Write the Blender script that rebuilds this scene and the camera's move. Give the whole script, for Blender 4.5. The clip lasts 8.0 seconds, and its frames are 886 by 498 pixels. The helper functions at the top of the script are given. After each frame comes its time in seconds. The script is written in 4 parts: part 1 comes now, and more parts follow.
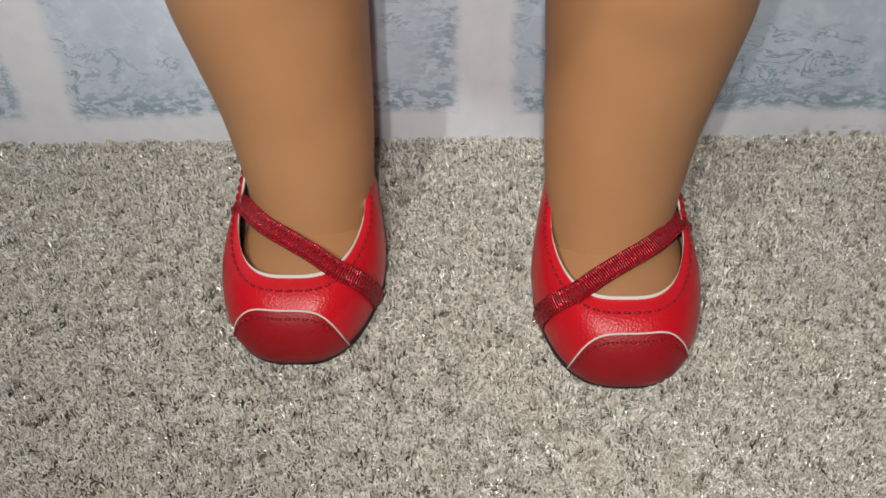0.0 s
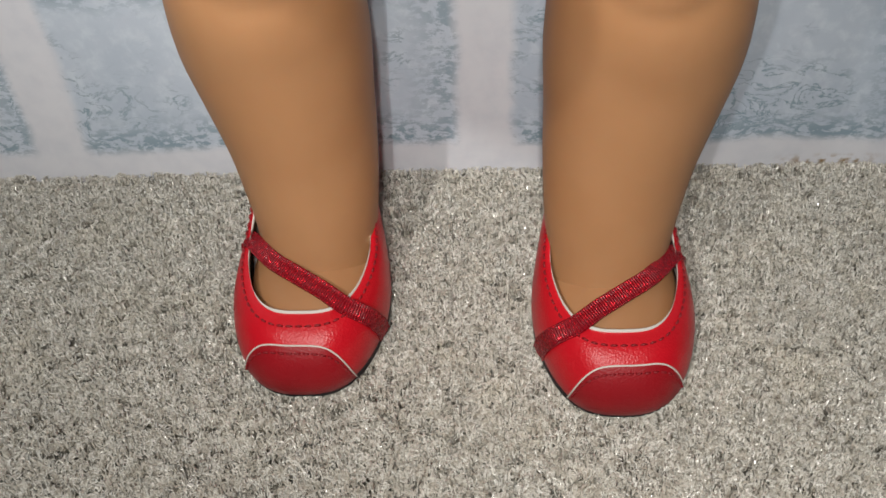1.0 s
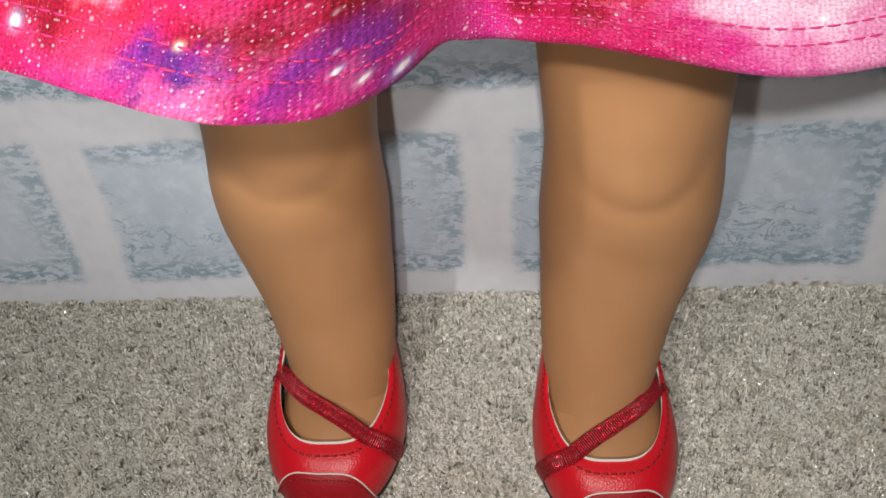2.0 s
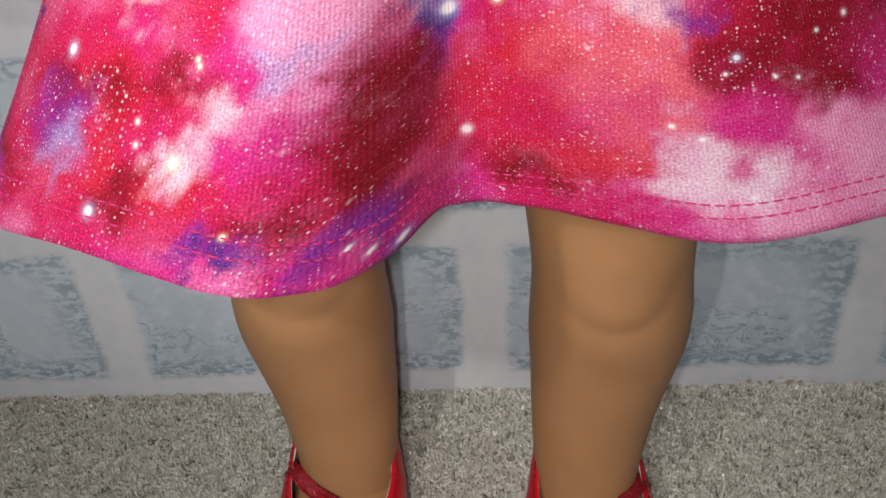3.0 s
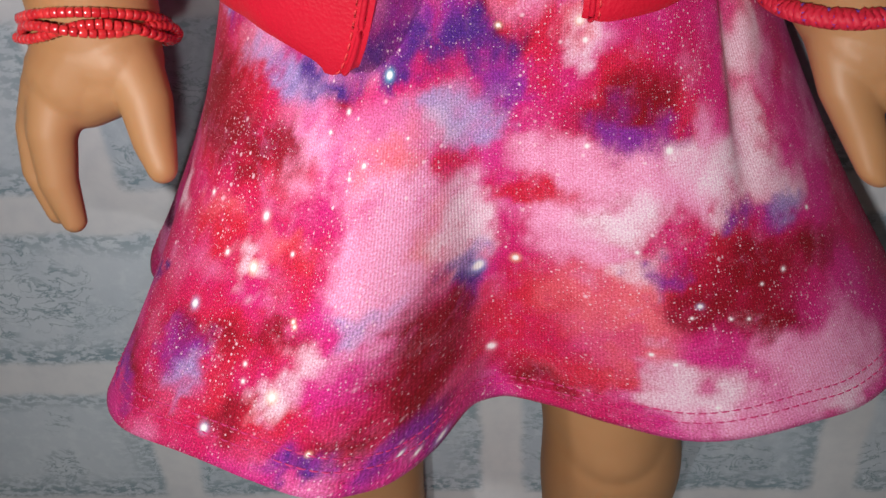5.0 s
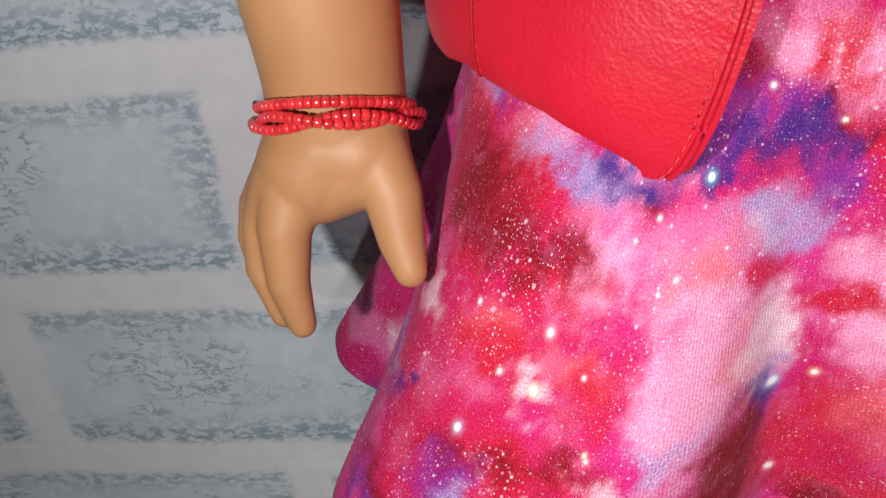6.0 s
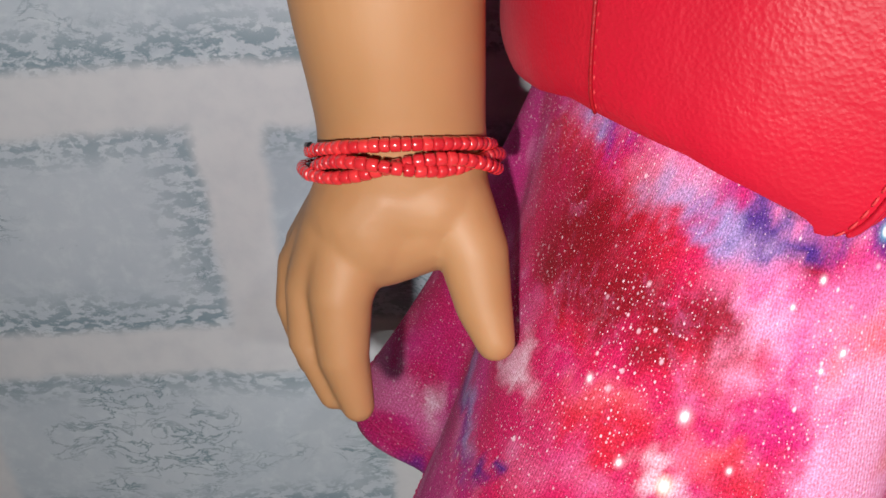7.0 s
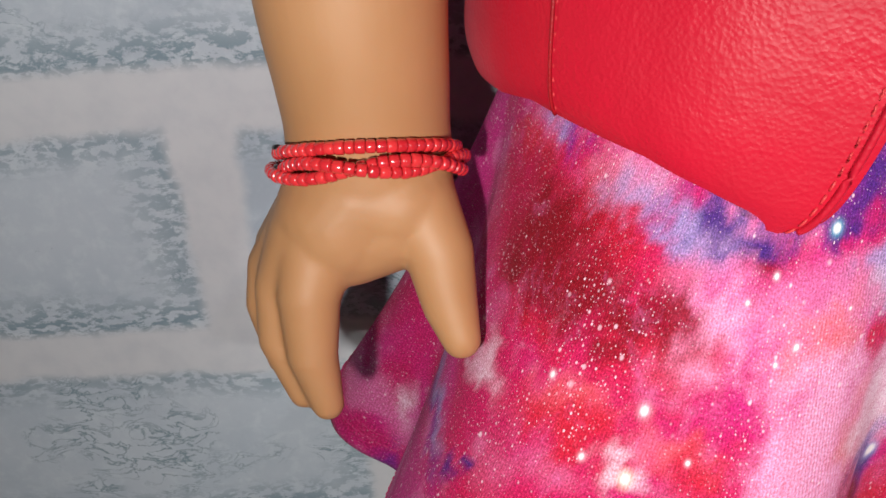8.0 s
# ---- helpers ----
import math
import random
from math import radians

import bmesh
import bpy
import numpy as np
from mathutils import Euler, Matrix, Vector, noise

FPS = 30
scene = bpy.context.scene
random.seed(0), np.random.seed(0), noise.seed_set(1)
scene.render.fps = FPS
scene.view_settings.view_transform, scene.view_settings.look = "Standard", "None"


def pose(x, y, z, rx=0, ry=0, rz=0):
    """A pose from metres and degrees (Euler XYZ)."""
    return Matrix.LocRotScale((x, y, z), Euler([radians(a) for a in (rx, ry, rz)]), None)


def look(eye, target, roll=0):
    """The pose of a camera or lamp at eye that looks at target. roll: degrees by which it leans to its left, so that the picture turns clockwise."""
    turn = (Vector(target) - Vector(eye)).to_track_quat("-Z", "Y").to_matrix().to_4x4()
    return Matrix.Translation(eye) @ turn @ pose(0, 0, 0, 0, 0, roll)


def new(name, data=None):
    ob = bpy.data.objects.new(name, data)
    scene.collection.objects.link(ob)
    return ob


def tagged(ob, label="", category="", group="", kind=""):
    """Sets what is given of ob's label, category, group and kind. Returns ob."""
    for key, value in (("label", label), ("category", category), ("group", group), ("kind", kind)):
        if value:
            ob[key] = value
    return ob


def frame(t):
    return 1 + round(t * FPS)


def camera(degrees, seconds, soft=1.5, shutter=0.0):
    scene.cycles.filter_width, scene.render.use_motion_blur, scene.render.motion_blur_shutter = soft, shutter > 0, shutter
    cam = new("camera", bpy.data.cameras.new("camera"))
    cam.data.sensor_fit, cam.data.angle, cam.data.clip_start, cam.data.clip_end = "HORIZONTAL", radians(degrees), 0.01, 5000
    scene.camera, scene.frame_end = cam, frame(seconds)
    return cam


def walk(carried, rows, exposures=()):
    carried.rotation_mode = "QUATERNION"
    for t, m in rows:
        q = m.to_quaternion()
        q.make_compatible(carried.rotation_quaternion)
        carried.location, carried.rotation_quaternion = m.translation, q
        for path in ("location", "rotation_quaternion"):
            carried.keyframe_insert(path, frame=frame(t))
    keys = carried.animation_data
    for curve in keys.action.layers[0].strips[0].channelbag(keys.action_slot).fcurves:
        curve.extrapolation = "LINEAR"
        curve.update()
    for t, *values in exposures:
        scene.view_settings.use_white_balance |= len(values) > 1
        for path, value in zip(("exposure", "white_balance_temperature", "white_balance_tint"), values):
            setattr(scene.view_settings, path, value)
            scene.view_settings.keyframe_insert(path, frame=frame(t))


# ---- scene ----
EXPOSURES = [(0.0, -0.22), (1.0, -0.27), (1.5, -0.3), (2.2, -0.38), (3.3, -0.92), (5.5, -1.0), (6.5, -0.72), (7.0, -0.84), (8.0, -0.92)]
cam = camera(49.12, 8.0, soft=1.6)
PATH = [
    (0, (0.00594, -0.23034, 0.18340), (-0.03142, 0.47596, -0.52352), -2.425),
    (0.5, (0.00552, -0.23100, 0.18535), (-0.03095, 0.47799, -0.51892), -2.609),
    (1, (0.00525, -0.23056, 0.19580), (-0.03075, 0.47566, -0.51127), -2.896),
    (1.5, (0.00759, -0.23297, 0.21602), (-0.03070, 0.49288, -0.47077), -3.350),
    (2, (0.00598, -0.23300, 0.23807), (-0.03579, 0.49726, -0.44383), -3.607),
    (2.2, (0.00586, -0.23368, 0.24355), (-0.04030, 0.50922, -0.42425), -3.699),
    (3.3, (0.01099, -0.24965, 0.27368), (-0.03468, 0.53110, -0.34949), -3.531),
    (3.5, (0.01184, -0.25410, 0.27853), (-0.03065, 0.53257, -0.33738), -3.583),
    (4, (0.01490, -0.26373, 0.29499), (-0.03005, 0.52637, -0.31634), -3.590),
    (4.2, (0.01457, -0.26590, 0.30129), (-0.02948, 0.53064, -0.30169), -3.292),
    (5.3, (0.00079, -0.25777, 0.32265), (-0.06850, 0.56226, -0.24547), -4.254),
    (5.5, (-0.00711, -0.25418, 0.32297), (-0.08789, 0.57258, -0.23375), -4.747),
    (6, (-0.03782, -0.23445, 0.32270), (-0.13974, 0.58625, -0.23950), -5.565),
    (6.5, (-0.05972, -0.21193, 0.31748), (-0.15227, 0.62249, -0.22581), -5.721),
    (7, (-0.06849, -0.20805, 0.31405), (-0.08138, 0.62917, -0.23267), -3.205),
    (7.5, (-0.06842, -0.20903, 0.31508), (-0.06992, 0.62748, -0.23286), -3.271),
    (8, (-0.06530, -0.21064, 0.31522), (-0.06351, 0.62702, -0.23098), -3.058),
]
walk(cam, [(t, look(eye, target, roll)) for t, eye, target, roll in PATH],
     exposures=EXPOSURES)

# ---- world and light ----
world = bpy.data.worlds.new("dim_room")
scene.world = world
world.use_nodes = True
world.node_tree.nodes["Background"].inputs["Color"].default_value = (1.0, 0.93, 0.82, 1)
world.node_tree.nodes["Background"].inputs["Strength"].default_value = 0.05


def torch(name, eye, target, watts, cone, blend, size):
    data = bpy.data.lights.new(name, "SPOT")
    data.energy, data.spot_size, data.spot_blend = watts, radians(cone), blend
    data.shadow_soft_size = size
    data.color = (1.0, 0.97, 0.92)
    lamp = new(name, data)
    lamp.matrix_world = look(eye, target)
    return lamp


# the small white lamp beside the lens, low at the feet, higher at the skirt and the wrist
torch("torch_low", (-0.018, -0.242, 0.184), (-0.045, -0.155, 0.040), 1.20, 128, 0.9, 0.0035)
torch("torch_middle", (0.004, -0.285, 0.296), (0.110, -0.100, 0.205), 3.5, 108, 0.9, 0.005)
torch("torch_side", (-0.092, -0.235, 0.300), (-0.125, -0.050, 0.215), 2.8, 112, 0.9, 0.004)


# ---- materials ----
class Nodes:
    """A short way to write a node tree."""

    def __init__(self, name):
        self.mat = bpy.data.materials.new(name)
        self.mat.use_nodes = True
        self.tree = self.mat.node_tree
        self.bsdf = self.tree.nodes["Principled BSDF"]

    def add(self, kind, props=None, **ins):
        n = self.tree.nodes.new(kind)
        for k, v in (props or {}).items():
            if k == "operation":
                n.operation = v
            elif k == "interpolation_type":
                n.interpolation_type = v
            elif k == "data_type":
                n.data_type = v
            elif k == "blend_type":
                n.blend_type = v
            elif k == "feature":
                n.feature = v
            elif k == "noise_dimensions":
                n.noise_dimensions = v
            elif k == "voronoi_dimensions":
                n.voronoi_dimensions = v
            elif k == "wave_type":
                n.wave_type = v
            elif k == "vector_type":
                n.vector_type = v
            elif k == "gradient_type":
                n.gradient_type = v
            elif k == "bands_direction":
                n.bands_direction = v
        for k, v in ins.items():
            key = k.replace("_", " ")
            self.put(n.inputs[int(k[1:])] if k[0] == "i" and k[1:].isdigit() else n.inputs[key], v)
        return n

    def put(self, socket, v):
        if isinstance(v, bpy.types.NodeSocket):
            self.tree.links.new(v, socket)
        elif isinstance(v, (tuple, list)) and len(v) == 3 and socket.type == "RGBA":
            socket.default_value = (*v, 1)
        else:
            socket.default_value = v

    def math(self, op, a, b=0.0, c=0.0):
        return self.add("ShaderNodeMath", {"operation": op}, i0=a, i1=b, i2=c).outputs[0]

    def noise(self, vec, scale, detail=4.0, rough=0.55, distortion=0.0):
        return self.add("ShaderNodeTexNoise", None, Vector=vec, Scale=scale, Detail=detail, Roughness=rough, Distortion=distortion)

    def ramp(self, v, lo, hi, a=0.0, b=1.0):
        return self.add("ShaderNodeMapRange", {"interpolation_type": "SMOOTHSTEP"}, i0=v, i1=lo, i2=hi, i3=a, i4=b).outputs[0]

    def mix(self, f, a, b, blend="MIX"):
        n = self.add("ShaderNodeMix", {"data_type": "RGBA", "blend_type": blend})
        self.put(n.inputs[0], f), self.put(n.inputs[6], a), self.put(n.inputs[7], b)
        return n.outputs[2]

    def place(self, kind="Object"):
        return self.add("ShaderNodeTexCoord").outputs[kind]

    def bump(self, height, strength, distance, normal=None):
        n = self.add("ShaderNodeBump", None, Height=height, Strength=strength, Distance=distance)
        if normal is not None:
            self.put(n.inputs["Normal"], normal)
        self.put(self.bsdf.inputs["Normal"], n.outputs[0])
        return n.outputs[0]

    def set(self, **ins):
        for k, v in ins.items():
            self.put(self.bsdf.inputs[k.replace("_", " ")], v)
        return self


def leather(name, colour, worn, roughness=0.38, grain=2000.0, crease=0.0):
    m = Nodes(name)
    p = m.place()
    cells = m.add("ShaderNodeTexVoronoi", {"feature": "SMOOTH_F1"}, Vector=p, Scale=grain, Smoothness=0.5)
    fine = m.noise(p, grain * 2.2, 3.0)
    broad = m.noise(p, 60.0, 3.0)
    m.set(Base_Color=m.mix(m.ramp(broad.outputs[0], 0.3, 0.75), colour, worn),
          Roughness=m.ramp(broad.outputs[0], 0.25, 0.8, roughness - 0.06, roughness + 0.1))
    m.set(**{"Specular_IOR_Level": 0.42})
    h = m.math("ADD", m.math("MULTIPLY", cells.outputs[0], 0.7), m.math("MULTIPLY", fine.outputs[0], 0.3))
    n = m.bump(h, 0.45, 0.00024)
    if crease:
        folds = m.noise(p, 120.0, 4.0, 0.55, 1.2)
        m.bump(folds.outputs[0], 0.5, crease, n)
    return m.mat


def plain(name, colour, roughness=0.6, grain=300.0, depth=0.0002, vary=0.15, metal=0.0):
    m = Nodes(name)
    p = m.place()
    n = m.noise(p, grain, 5.0)
    dark = tuple(c * (1 - vary) for c in colour)
    m.set(Base_Color=m.mix(n.outputs[0], dark, colour), Roughness=roughness, Metallic=metal)
    m.bump(n.outputs[0], 0.4, depth)
    return m.mat


def vinyl():
    m = Nodes("brown_vinyl")
    p = m.place()
    n, f = m.noise(p, 35.0, 3.0), m.noise(p, 1400.0, 2.0)
    m.set(Base_Color=m.mix(m.ramp(n.outputs[0], 0.3, 0.7), SKIN_DEEP, SKIN),
          Roughness=m.ramp(n.outputs[0], 0.3, 0.7, 0.48, 0.56), Subsurface_Weight=0.12, Subsurface_Scale=0.002,
          Subsurface_Radius=(1.0, 0.45, 0.2))
    m.bump(f.outputs[0], 0.08, 0.0002)
    return m.mat


SKIN, SKIN_DEEP = (0.45, 0.228, 0.105), (0.41, 0.202, 0.09)

# printed brick paper: size of a brick, its repeat, and the rows' shifts
BRICK_L, REPEAT, BRICK_H, COURSE = 0.1135, 0.130, 0.0580, 0.0738


def brick_paper():
    m = Nodes("printed_brick_paper")
    p = m.place()
    warp = m.noise(p, 34.0, 5.0, 0.6)
    wv = m.add("ShaderNodeVectorMath", {"operation": "SCALE"}, i0=m.add("ShaderNodeVectorMath", {"operation": "SUBTRACT"}, i0=warp.outputs["Color"], i1=(0.5, 0.5, 0.5)).outputs[0], Scale=0.0095).outputs[0]
    q = m.add("ShaderNodeVectorMath", {"operation": "ADD"}, i0=p, i1=wv).outputs[0]
    s = m.add("ShaderNodeSeparateXYZ", None, i0=q)
    x, z = s.outputs[0], s.outputs[2]
    zr = m.math("DIVIDE", m.math("SUBTRACT", z, 0.0016), COURSE)
    row = m.math("FLOOR", zr)
    odd = m.math("MODULO", row, 2.0)
    dv = m.math("MULTIPLY", m.math("SUBTRACT", m.math("FRACT", zr), 0.5), COURSE)
    shift = m.math("ADD", m.math("MULTIPLY", odd, ROW_SHIFT), m.math("MULTIPLY", m.math("FLOOR", m.math("DIVIDE", row, 2.0)), 0.0005))
    xr = m.math("DIVIDE", m.math("SUBTRACT", x, m.math("ADD", shift, 0.0078)), REPEAT)
    col = m.math("FLOOR", xr)
    du = m.math("MULTIPLY", m.math("SUBTRACT", m.math("FRACT", xr), 0.5), REPEAT)
    ex = m.math("SUBTRACT", m.math("ABSOLUTE", du), BRICK_L / 2)
    ez = m.math("SUBTRACT", m.math("ABSOLUTE", dv), BRICK_H / 2)
    edge = m.math("SMOOTH_MAX", ex, ez, 0.006)
    inside = m.ramp(edge, 0.0020, -0.0022)
    # one tone to each brick
    tone = m.add("ShaderNodeTexWhiteNoise", {"noise_dimensions": "2D"}, Vector=m.add("ShaderNodeCombineXYZ", None, i0=row, i1=col).outputs[0]).outputs[0]
    cloud = m.noise(p, 28.0, 5.0, 0.6)
    blotch = m.noise(p, 170.0, 6.0, 0.65, 0.3)
    light, deep = (0.58, 0.645, 0.735), (0.46, 0.535, 0.63)
    face = m.mix(m.ramp(m.math("ADD", m.math("MULTIPLY", cloud.outputs[0], 0.75), m.math("MULTIPLY", tone, 0.3)), 0.3, 0.75), light, deep)
    face = m.mix(m.ramp(blotch.outputs[0], 0.45, 0.7, 0.0, 0.45), face, (0.70, 0.77, 0.84))
    # chipped dark marks: cracks and rough lower and end edges
    stretch = m.add("ShaderNodeMapping", None, Vector=q, Scale=(1.0, 1.0, 1.9))
    ridge = m.noise(stretch.outputs[0], 90.0, 7.0, 0.62, 0.9)
    crack = m.ramp(m.math("ABSOLUTE", m.math("SUBTRACT", ridge.outputs[0], 0.5)), 0.030, 0.006)
    area = m.noise(p, 22.0, 3.0)
    crack = m.math("MULTIPLY", crack, m.ramp(area.outputs[0], 0.50, 0.60))
    rough = m.noise(stretch.outputs[0], 210.0, 6.0, 0.7)
    low = m.ramp(m.math("ADD", dv, m.math("MULTIPLY", area.outputs[0], 0.014)), -0.006, -0.020)
    side = m.ramp(m.math("SUBTRACT", du, m.math("MULTIPLY", area.outputs[0], 0.02)), 0.028, 0.047)
    high = m.ramp(m.math("SUBTRACT", dv, m.math("MULTIPLY", area.outputs[0], 0.016)), 0.009, 0.020, 0.0, 0.75)
    rim = m.math("MAXIMUM", m.math("MAXIMUM", low, high), m.math("MULTIPLY", side, 0.8))
    chips = m.math("MULTIPLY", m.ramp(rough.outputs[0], 0.46, 0.54), rim)
    pits = m.math("MULTIPLY", m.ramp(rough.outputs[0], 0.68, 0.74), 0.7)
    marks = m.math("MULTIPLY", m.math("MAXIMUM", m.math("MAXIMUM", crack, chips), pits), 0.9)
    face = m.mix(marks, face, (0.22, 0.31, 0.38))
    joint_noise = m.noise(p, 130.0, 5.0)
    joint = m.mix(m.ramp(joint_noise.outputs[0], 0.35, 0.75), (0.70, 0.715, 0.765), (0.64, 0.66, 0.72))
    pitj = m.math("MULTIPLY", m.ramp(rough.outputs[0], 0.69, 0.75), 0.5)
    joint = m.mix(pitj, joint, (0.35, 0.45, 0.53))
    paper = m.mix(inside, joint, face)
    real = m.add("ShaderNodeSeparateXYZ", None, i0=p)
    near = m.ramp(m.math("ABSOLUTE", m.math("SUBTRACT", real.outputs[0], 0.113)), 0.020, 0.004)
    foot = m.ramp(real.outputs[2], 0.0045, 0.001)
    scuff = m.math("MULTIPLY", m.math("MULTIPLY", near, foot), m.ramp(m.noise(p, 260.0, 4.0).outputs[0], 0.45, 0.6))
    m.set(Base_Color=m.mix(scuff, paper, (0.30, 0.20, 0.09)), Roughness=0.55)
    m.bump(m.noise(p, 900.0, 3.0).outputs[0], 0.06, 0.0003)
    return m.mat


ROW_SHIFT = 0.040


def carpet_base():
    m = Nodes("carpet_backing")
    p = m.place()
    a, b = m.noise(p, 330.0, 5.0, 0.7), m.noise(p, 40.0, 3.0)
    c = m.mix(m.ramp(a.outputs[0], 0.35, 0.65), (0.55, 0.51, 0.44), (0.80, 0.76, 0.68))
    m.set(Base_Color=m.mix(m.ramp(b.outputs[0], 0.4, 0.7, 0.0, 0.3), c, (0.30, 0.26, 0.20)), Roughness=0.95)
    m.bump(a.outputs[0], 1.0, 0.004)
    return m.mat


def carpet_fibre():
    m = Nodes("carpet_fibre")
    g = m.add("ShaderNodeNewGeometry").outputs["Random Per Island"]
    p = m.place()
    b = m.noise(p, 45.0, 4.0)
    c = m.mix(m.ramp(g, 0.0, 0.8), (0.50, 0.46, 0.38), (0.96, 0.94, 0.87))
    c = m.mix(m.ramp(b.outputs[0], 0.45, 0.75, 0.0, 0.35), c, (0.82, 0.75, 0.60))
    tuft = m.noise(p, 300.0, 2.0)
    c = m.mix(m.ramp(tuft.outputs[0], 0.52, 0.36, 0.0, 0.5), c, (0.50, 0.455, 0.37))
    m.set(Base_Color=c, Roughness=m.ramp(g, 0.0, 1.0, 0.5, 0.14), Specular_IOR_Level=1.0)
    return m.mat


def galaxy_cloth():
    """Knit cloth printed with clouds, dark patches and stars. The print lies on the cloth's own u, v in metres."""
    m = Nodes("galaxy_print_knit")
    uv = m.place("UV")
    w1 = m.noise(uv, 75.0, 6.0, 0.62)
    wv = m.add("ShaderNodeVectorMath", {"operation": "SCALE"}, i0=m.add("ShaderNodeVectorMath", {"operation": "SUBTRACT"}, i0=w1.outputs["Color"], i1=(0.5, 0.5, 0.5)).outputs[0], Scale=0.010).outputs[0]
    q = m.add("ShaderNodeVectorMath", {"operation": "ADD"}, i0=uv, i1=wv).outputs[0]
    n3 = m.noise(uv, 2600.0, 2.0, 0.8)
    printed = m.add("ShaderNodeAttribute")
    printed.attribute_name = "print"
    c = printed.outputs["Color"]
    fine = m.noise(uv, 230.0, 6.0, 0.7)
    fv = m.add("ShaderNodeVectorMath", {"operation": "SCALE"}, i0=m.add("ShaderNodeVectorMath", {"operation": "SUBTRACT"}, i0=fine.outputs["Color"], i1=(0.5, 0.5, 0.5)).outputs[0], Scale=0.010).outputs[0]
    flat = m.add("ShaderNodeVectorMath", {"operation": "ADD"}, i0=q, i1=fv).outputs[0]
    # thin wisps drawn over the patches
    wisp = m.noise(q, 130.0, 8.0, 0.7, 0.4)
    c = m.mix(m.ramp(wisp.outputs[0], 0.52, 0.80, 0.0, 0.6), c, (0.66, 0.14, 0.36))
    veil = m.noise(flat, 70.0, 8.0, 0.72, 0.6)
    c = m.mix(m.ramp(veil.outputs[0], 0.56, 0.82, 0.0, 0.45), c, (0.70, 0.38, 0.54))
    c = m.mix(m.ramp(veil.outputs[0], 0.46, 0.26, 0.0, 0.5), c, (0.42, 0.006, 0.06))
    # grain of the print
    c = m.mix(0.75, c, m.ramp(n3.outputs[0], 0.3, 0.72, 0.22, 0.84), "OVERLAY")
    c = m.mix(m.ramp(n3.outputs[0], 0.62, 0.8, 0.0, 0.35), c, (0.90, 0.50, 0.70))
    # star dust, denser in places
    thick = m.ramp(m.noise(uv, 60.0, 3.0).outputs[0], 0.42, 0.62)
    for scale, size, part in ((1500.0, 0.24, 0.50), (760.0, 0.20, 0.52), (340.0, 0.15, 0.70), (150.0, 0.085, 0.80)):
        v = m.add("ShaderNodeTexVoronoi", {"voronoi_dimensions": "2D"}, Vector=uv, Scale=scale)
        pick = m.add("ShaderNodeSeparateColor", None, i0=v.outputs["Color"])
        r = m.math("MULTIPLY", m.math("MULTIPLY", m.ramp(pick.outputs[0], part, 1.0), size), m.math("ADD", m.math("MULTIPLY", thick, 0.5), 0.4))
        star = m.ramp(m.math("SUBTRACT", v.outputs["Distance"], r), 0.05, -0.06)
        star = m.math("MULTIPLY", star, m.math("GREATER_THAN", pick.outputs[0], part))
        c = m.mix(m.math("MULTIPLY", star, m.ramp(pick.outputs[1], 0.0, 1.0, 0.3, 0.9)), c, (0.86, 0.58, 0.70))
    for tone, stars in STARS:
        for u, v, r in stars:
            at = m.add("ShaderNodeMapping", {"vector_type": "TEXTURE"}, Vector=uv, Location=(u, v, 0.0), Scale=(r * 3.0, r * 3.0, 1.0))
            ball = m.add("ShaderNodeTexGradient", {"gradient_type": "QUADRATIC_SPHERE"}, Vector=at.outputs[0])
            c = m.mix(m.ramp(ball.outputs[1], 0.0, 0.9, 0.0, 0.7), c, tone)
            c = m.mix(m.ramp(ball.outputs[1], 0.40, 0.75), c, (0.84, 0.78, 0.81))
    ribs = m.add("ShaderNodeTexWave", {"wave_type": "BANDS", "bands_direction": "X"}, Vector=uv, Scale=560.0, Distortion=2.2, Detail=2.0, Detail_Scale=4.0)
    # ribs lightened and their grooves shaded in the colour, besides the bump
    c = m.mix(0.18, c, m.ramp(ribs.outputs[1], 0.0, 1.0, 0.28, 0.70), "OVERLAY")
    m.set(Base_Color=c, Roughness=0.85, Sheen_Weight=0.03, Specular_IOR_Level=0.15)
    yarn = m.noise(uv, 2600.0, 2.0)
    soft = m.noise(uv, 55.0, 2.0)
    h = m.math("ADD", m.math("MULTIPLY", ribs.outputs[0], 0.6), m.math("MULTIPLY", yarn.outputs[0], 0.4))
    n = m.bump(h, 0.28, 0.0003)
    m.bump(soft.outputs[0], 0.25, 0.004, n)
    return m.mat


